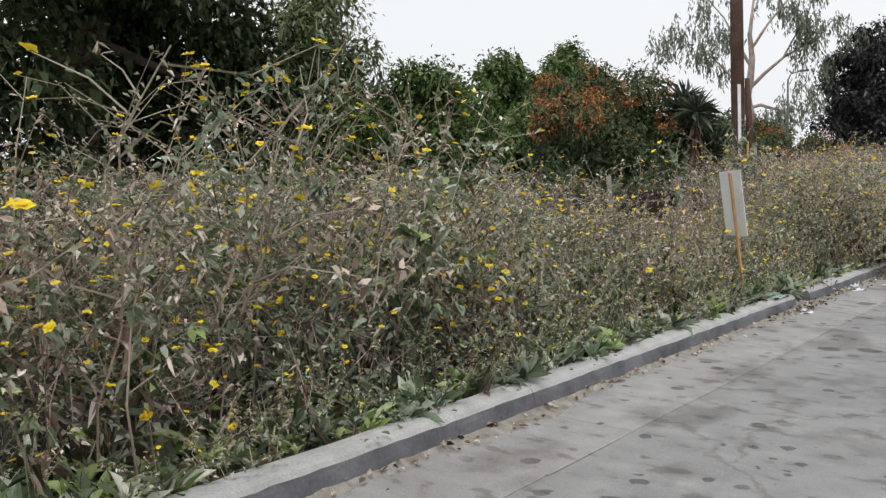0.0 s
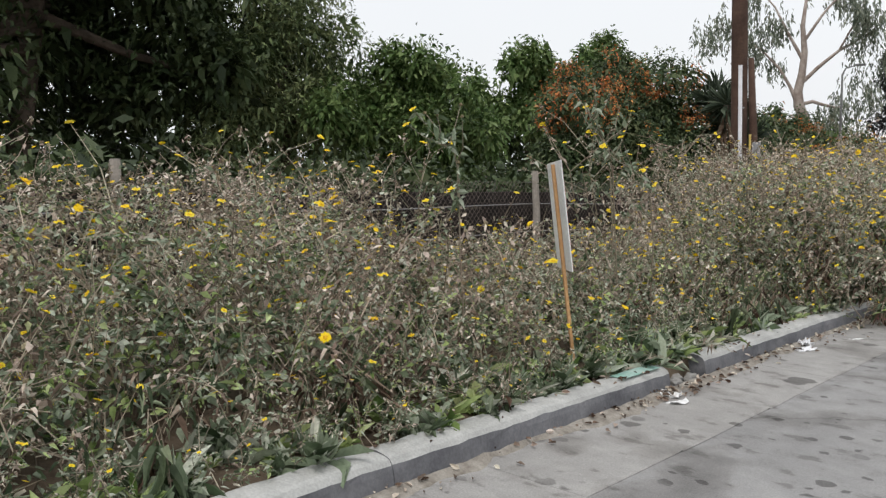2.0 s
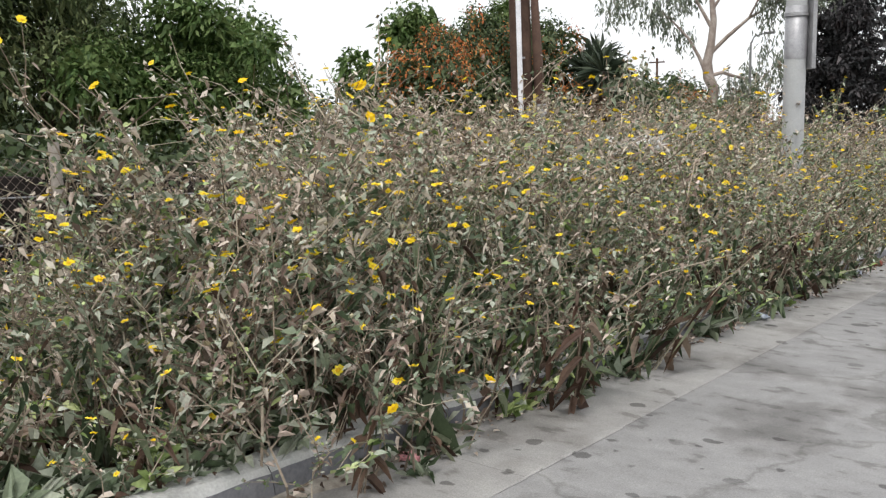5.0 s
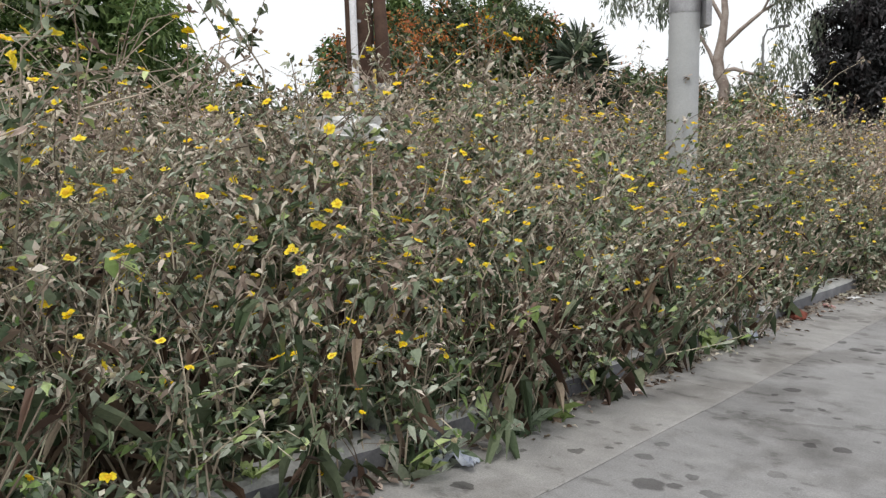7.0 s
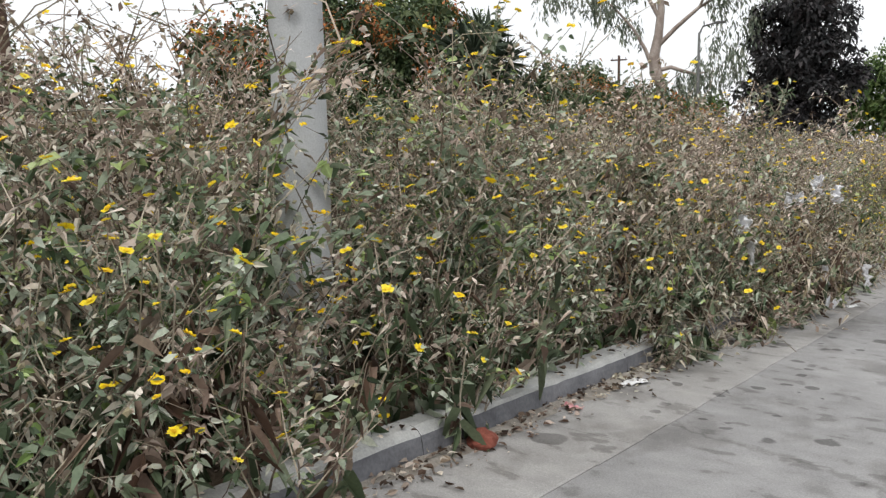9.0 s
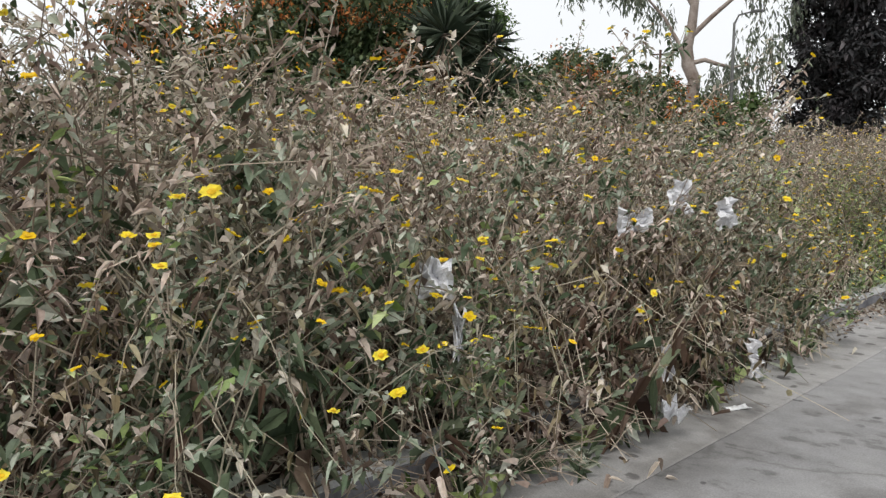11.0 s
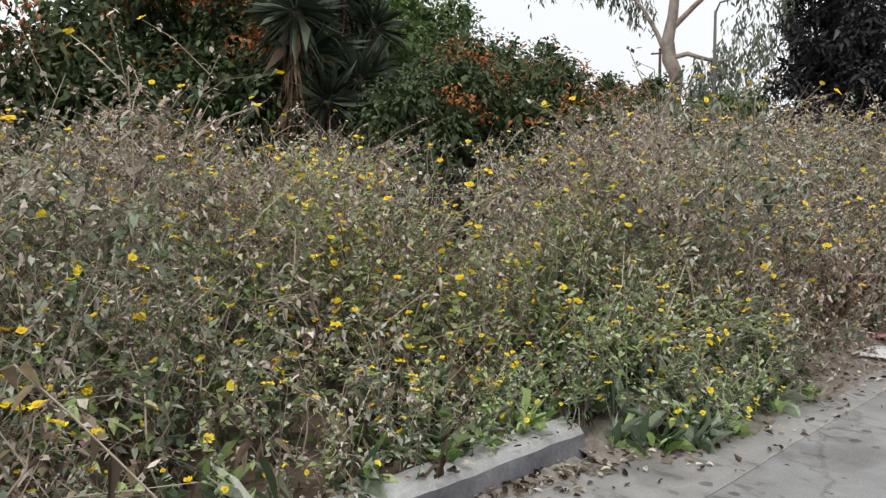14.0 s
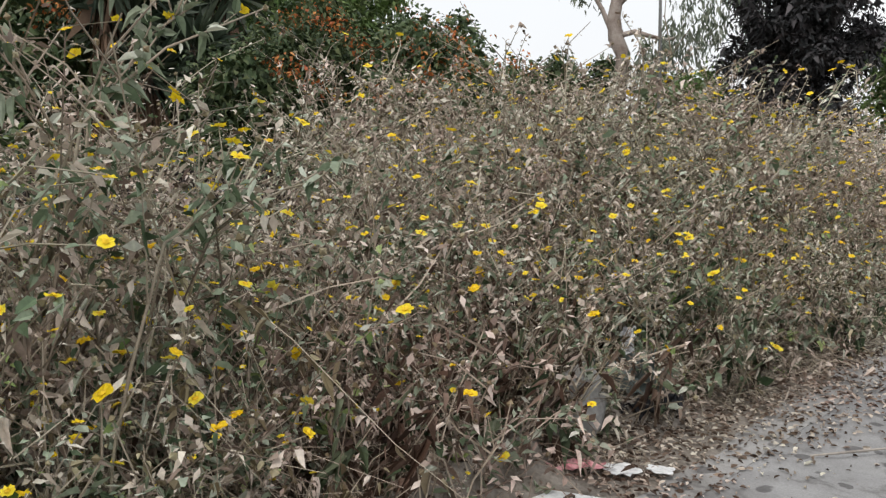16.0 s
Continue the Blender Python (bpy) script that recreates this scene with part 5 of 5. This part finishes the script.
p = np.stack([x, y, gz(x, y) + rise], 1)
a = rl.uniform(0, 2 * math.pi, n)
s = rl.uniform(0.012, 0.055, n) * np.where(y > 35, 0.75, 1.0)
v, f = leaves(p, np.stack([np.cos(a), np.sin(a), rl.uniform(0, 0.35, n)], 1), s, s * 0.5, rl, 0.1, 0.35)
tagged(new("leaf_litter", mesh_from("leaf_litter", v, f, [M_DRY, M_DEAD], np.repeat(rl.random(n) < 0.5, 4))), "dead brown leaves and bits along the gutter", "leaf litter", kind="stuff")


# ---- single tall weeds that stand out of the thicket ----
def weed_thing(seed, **kw):
    p = weed(seed, **kw)
    e = thing("flowering_weed", Matrix(), "tall grey-green weed with yellow daisy heads", "weed", "tall weeds along the kerb")
    stems = [k for k in p if k[2] == STEM]
    for i, k in enumerate(stems):
        part_of("stem" if i == 0 else "branch", k[0], k[1], [M_STEM], e)
    head = None
    for k in p:
        if k[2] == PETAL:
            head = part_of("flower_head", k[0], k[1], [M_PETAL], e, label="yellow daisy head")
        elif k[2] == EYE:
            part_of("eye", k[0], k[1], [M_EYE], head)
    v, f, m = join([k for k in p if k[2] in (LEAF, DRY, FRESH)])
    tagged(part_of("foliage", v, f, WEED_MATS, e, m), kind="stuff")
    for k in p:
        if k[2] == HEAD:
            part_of("seed_head", k[0], k[1], [M_HEAD], e)
    return e


kinds = [weed_thing(100 + k, dry=0.3, fresh=0.04, leaf=0.046, thick=95, twigs=9, flowers=0.5, bloom=0.021, sides=5, reach=0.3, plain=False, joints=5, tall=1.5 if k < 3 else 0.9) for k in range(5)]
kinds += [weed_thing(110 + k, dry=0.6, leaf=0.045, thick=75, twigs=10, flowers=0.4, bloom=0.02, sides=5, reach=0.32, plain=False, joints=5, tall=1.5 if k < 2 else 0.9) for k in range(4)]
rw = np.random.default_rng(23)
spots = []
# the tallest ones, by hand
for y, kd, h in ((1.5, 0.5, 1.95), (1.7, 0.7, 1.95), (1.85, 0.45, 1.85), (1.95, 0.8, 1.95), (1.6, 0.95, 1.9), (1.75, 0.55, 1.75), (2.4, 0.7, 1.8), (2.7, 1.0, 1.75), (3.1, 0.75, 1.8), (3.4, 1.1, 1.95), (3.9, 0.9, 1.85), (4.2, 1.3, 1.9), (33.1, 0.5, 1.9), (33.4, 0.3, 1.8), (33.9, 0.4, 1.9), (34.1, 0.7, 1.75), (15.2, 0.9, 1.9), (16.6, 1.1, 1.9), (18.1, 1.0, 1.95), (2.3, 0.55, 1.7), (3.0, 0.6, 1.6), (1.9, 0.7, 1.55), (2.9, 1.2, 1.7), (3.3, 0.9, 1.65), (3.7, 1.3, 1.75), (4.3, 1.0, 1.6), (4.6, 1.4, 1.7), (5.2, 1.8, 1.65), (6.0, 1.6, 1.55), (6.8, 1.2, 1.5),
                 (7.4, 1.9, 1.5), (8.2, 1.4, 1.5), (9.4, 0.9, 1.75), (9.7, 1.1, 1.8), (10.2, 1.0, 1.6), (10.8, 1.3, 1.7), (11.2, 1.2, 1.75), (11.7, 1.5, 1.7), (12.2, 1.1, 1.75), (13, 1.6, 1.95), (14.2, 1.6, 2.0),
                 (16, 1.5, 2.05), (17.2, 1.8, 2.1), (19, 1.6, 2.1), (20.4, 1.5, 2.1), (22.8, 1.9, 2.2), (23.6, 2.2, 2.25), (24.2, 1.8, 1.95), (27.9, 1.8, 2.0), (28.6, 1.6, 2.0), (31.2, 1.7, 1.6), (31.4, 2.1, 1.6), (36, 1.4, 1.8), (37.2, 1.4, 1.95), (38, 1.7, 2.0), (33.6, 0.5, 1.75), (33.8, 0.7, 1.75), (33.5, 0.95, 1.8), (33.9, 1.0, 1.65), (33.3, 0.7, 1.7)):
    spots.append((y, kd, h - 0.12))
while len(spots) < 190:
    y, kd = rw.uniform(-1, 40), rw.uniform(-0.2, 2.2)
    if kd > float(edge_kd(y)) + 0.1:
        spots.append((y, kd, float(weed_height(y, kd)) * rw.uniform(0.85, 1.12)))
for k, (y, kd, h) in enumerate(spots):
    big = [0, 1, 2, 5, 6] if h > 1.15 else [3, 4, 7, 8]
    pick = k if k < len(kinds) else big[int(rw.integers(len(big)))]
    e = kinds[pick]
    sc = h / (1.5 if pick in (0, 1, 2, 5, 6) else 0.9)
    m = Matrix.Translation(at(y, kd, 0.11 if kd > 0.15 else 0.15 if kd > 0 else 0.0)) @ pose(0, 0, 0, rw.normal() * 6, rw.normal() * 6, rw.uniform(0, 360)) @ Matrix.Diagonal((sc, sc, sc, 1))
    if k < len(kinds):
        e.matrix_world = m
    else:
        o = copy_thing(e, Matrix())
        o.matrix_basis = m


# ---- long stalks that arch over the thicket ----
def arching_weed(y, kd, foot, side, rise, seed):
    """A bent stalk that runs side metres along the street and rises, with shoots, small leaves and daisies."""
    rg = np.random.default_rng(seed)
    e = thing("arching_weed", Matrix.Translation(at(y, kd, 0.11)), "long bent weed stalk with small leaves and yellow daisies", "weed", "arching stalks over the thicket")
    main = [np.array([0.05 * math.sin(3 * q) + 0.1 * q, side * q ** 1.6, foot * min(1.0, q * 2.2) + rise * q * q]) + rg.normal(size=3) * 0.012 for q in np.linspace(0, 1, 8)]
    main[0][2] = -0.05
    v, f = tube(main, np.linspace(0.006, 0.0022, 8), 6)
    part_of("stem", v, f, [M_STEM], e, smooth=True)
    lines = [main[3:]]
    for k in range(7):
        i = int(rg.integers(3, 7))
        p = main[i] * 0.5 + main[i - 1] * 0.5
        d = unit(np.array([rg.normal() * 0.5, np.sign(side) * rg.uniform(-0.2, 0.9), rg.uniform(0.25, 1.0)])) * rg.uniform(0.14, 0.34)
        br = [p, p + d * 0.5 + rg.normal(size=3) * 0.015, p + d + [0, 0, 0.03]]
        v, f = tube(br, [0.0034, 0.0026, 0.0016], 5)
        part_of("branch", v, f, [M_STEM], e, smooth=True)
        lines.append(br)
    base, way = [], []
    for ln in lines:
        for _ in range(11):
            q = rg.uniform(0.1, len(ln) - 1.001)
            i = int(q)
            base.append(ln[i] + (ln[i + 1] - ln[i]) * (q - i))
            way.append(rg.normal(size=3) + [0, 0, 0.1])
    n = len(base)
    L = rg.uniform(0.025, 0.075, n)
    v, f, m = join([(*leaves(np.array(base), way, L, L * 0.5, rg, 0.35, 0.25), LEAF)])
    tagged(part_of("foliage", v, f, WEED_MATS, e, m), kind="stuff")
    for ln in lines:
        tip, d = np.array(ln[-1]), np.array(ln[-1]) - np.array(ln[-2])
        if rg.random() < 0.5:
            (v, f, _), (ve, fe, _) = flower(tip, unit(d) + [0, 0, 0.7], 0.024, rg)
            head = part_of("flower_head", v, f, [M_PETAL], e, label="yellow daisy head")
            part_of("eye", ve, fe, [M_EYE], head)
        else:
            v, f, _ = bud(tip, d, 0.012, rg)
            part_of("seed_head", v, f, [M_HEAD], e)


for k, row in enumerate(((9.5, 0.75, 1.15, -0.75, 0.62), (9.75, 0.95, 1.2, -0.5, 0.45), (9.9, 0.7, 1.1, -0.9, 0.3), (8.0, 0.9, 1.15, -0.4, 0.35), (2.1, 0.75, 1.25, 0.8, 0.35), (2.7, 0.8, 1.3, 0.7, 0.5), (3.1, 0.9, 1.3, 0.5, 0.5), (3.6, 1.2, 1.3, -0.4, 0.5), (33.5, 0.35, 1.2, 0.8, 0.35),
                         (33.7, 0.5, 1.25, 0.55, 0.4), (33.9, 0.6, 1.2, -0.5, 0.45), (33.6, 0.2, 0.9, 0.9, 0.2), (15.6, 0.6, 1.45, 0.6, 0.4), (17.0, 0.8, 1.5, -0.6, 0.4), (19.2, 0.9, 1.6, 0.6, 0.4), (22.6, 0.9, 1.6, 0.6, 0.45), (23.4, 1.1, 1.65, -0.5, 0.45), (25.4, 0.3, 1.0, 0.9, 0.1), (26.0, 0.25, 0.9, 0.9, 0.05), (27.6, 0.7, 1.6, 0.7, 0.4), (28.2, 0.9, 1.6, -0.6, 0.4))):
    arching_weed(*row, 300 + k)
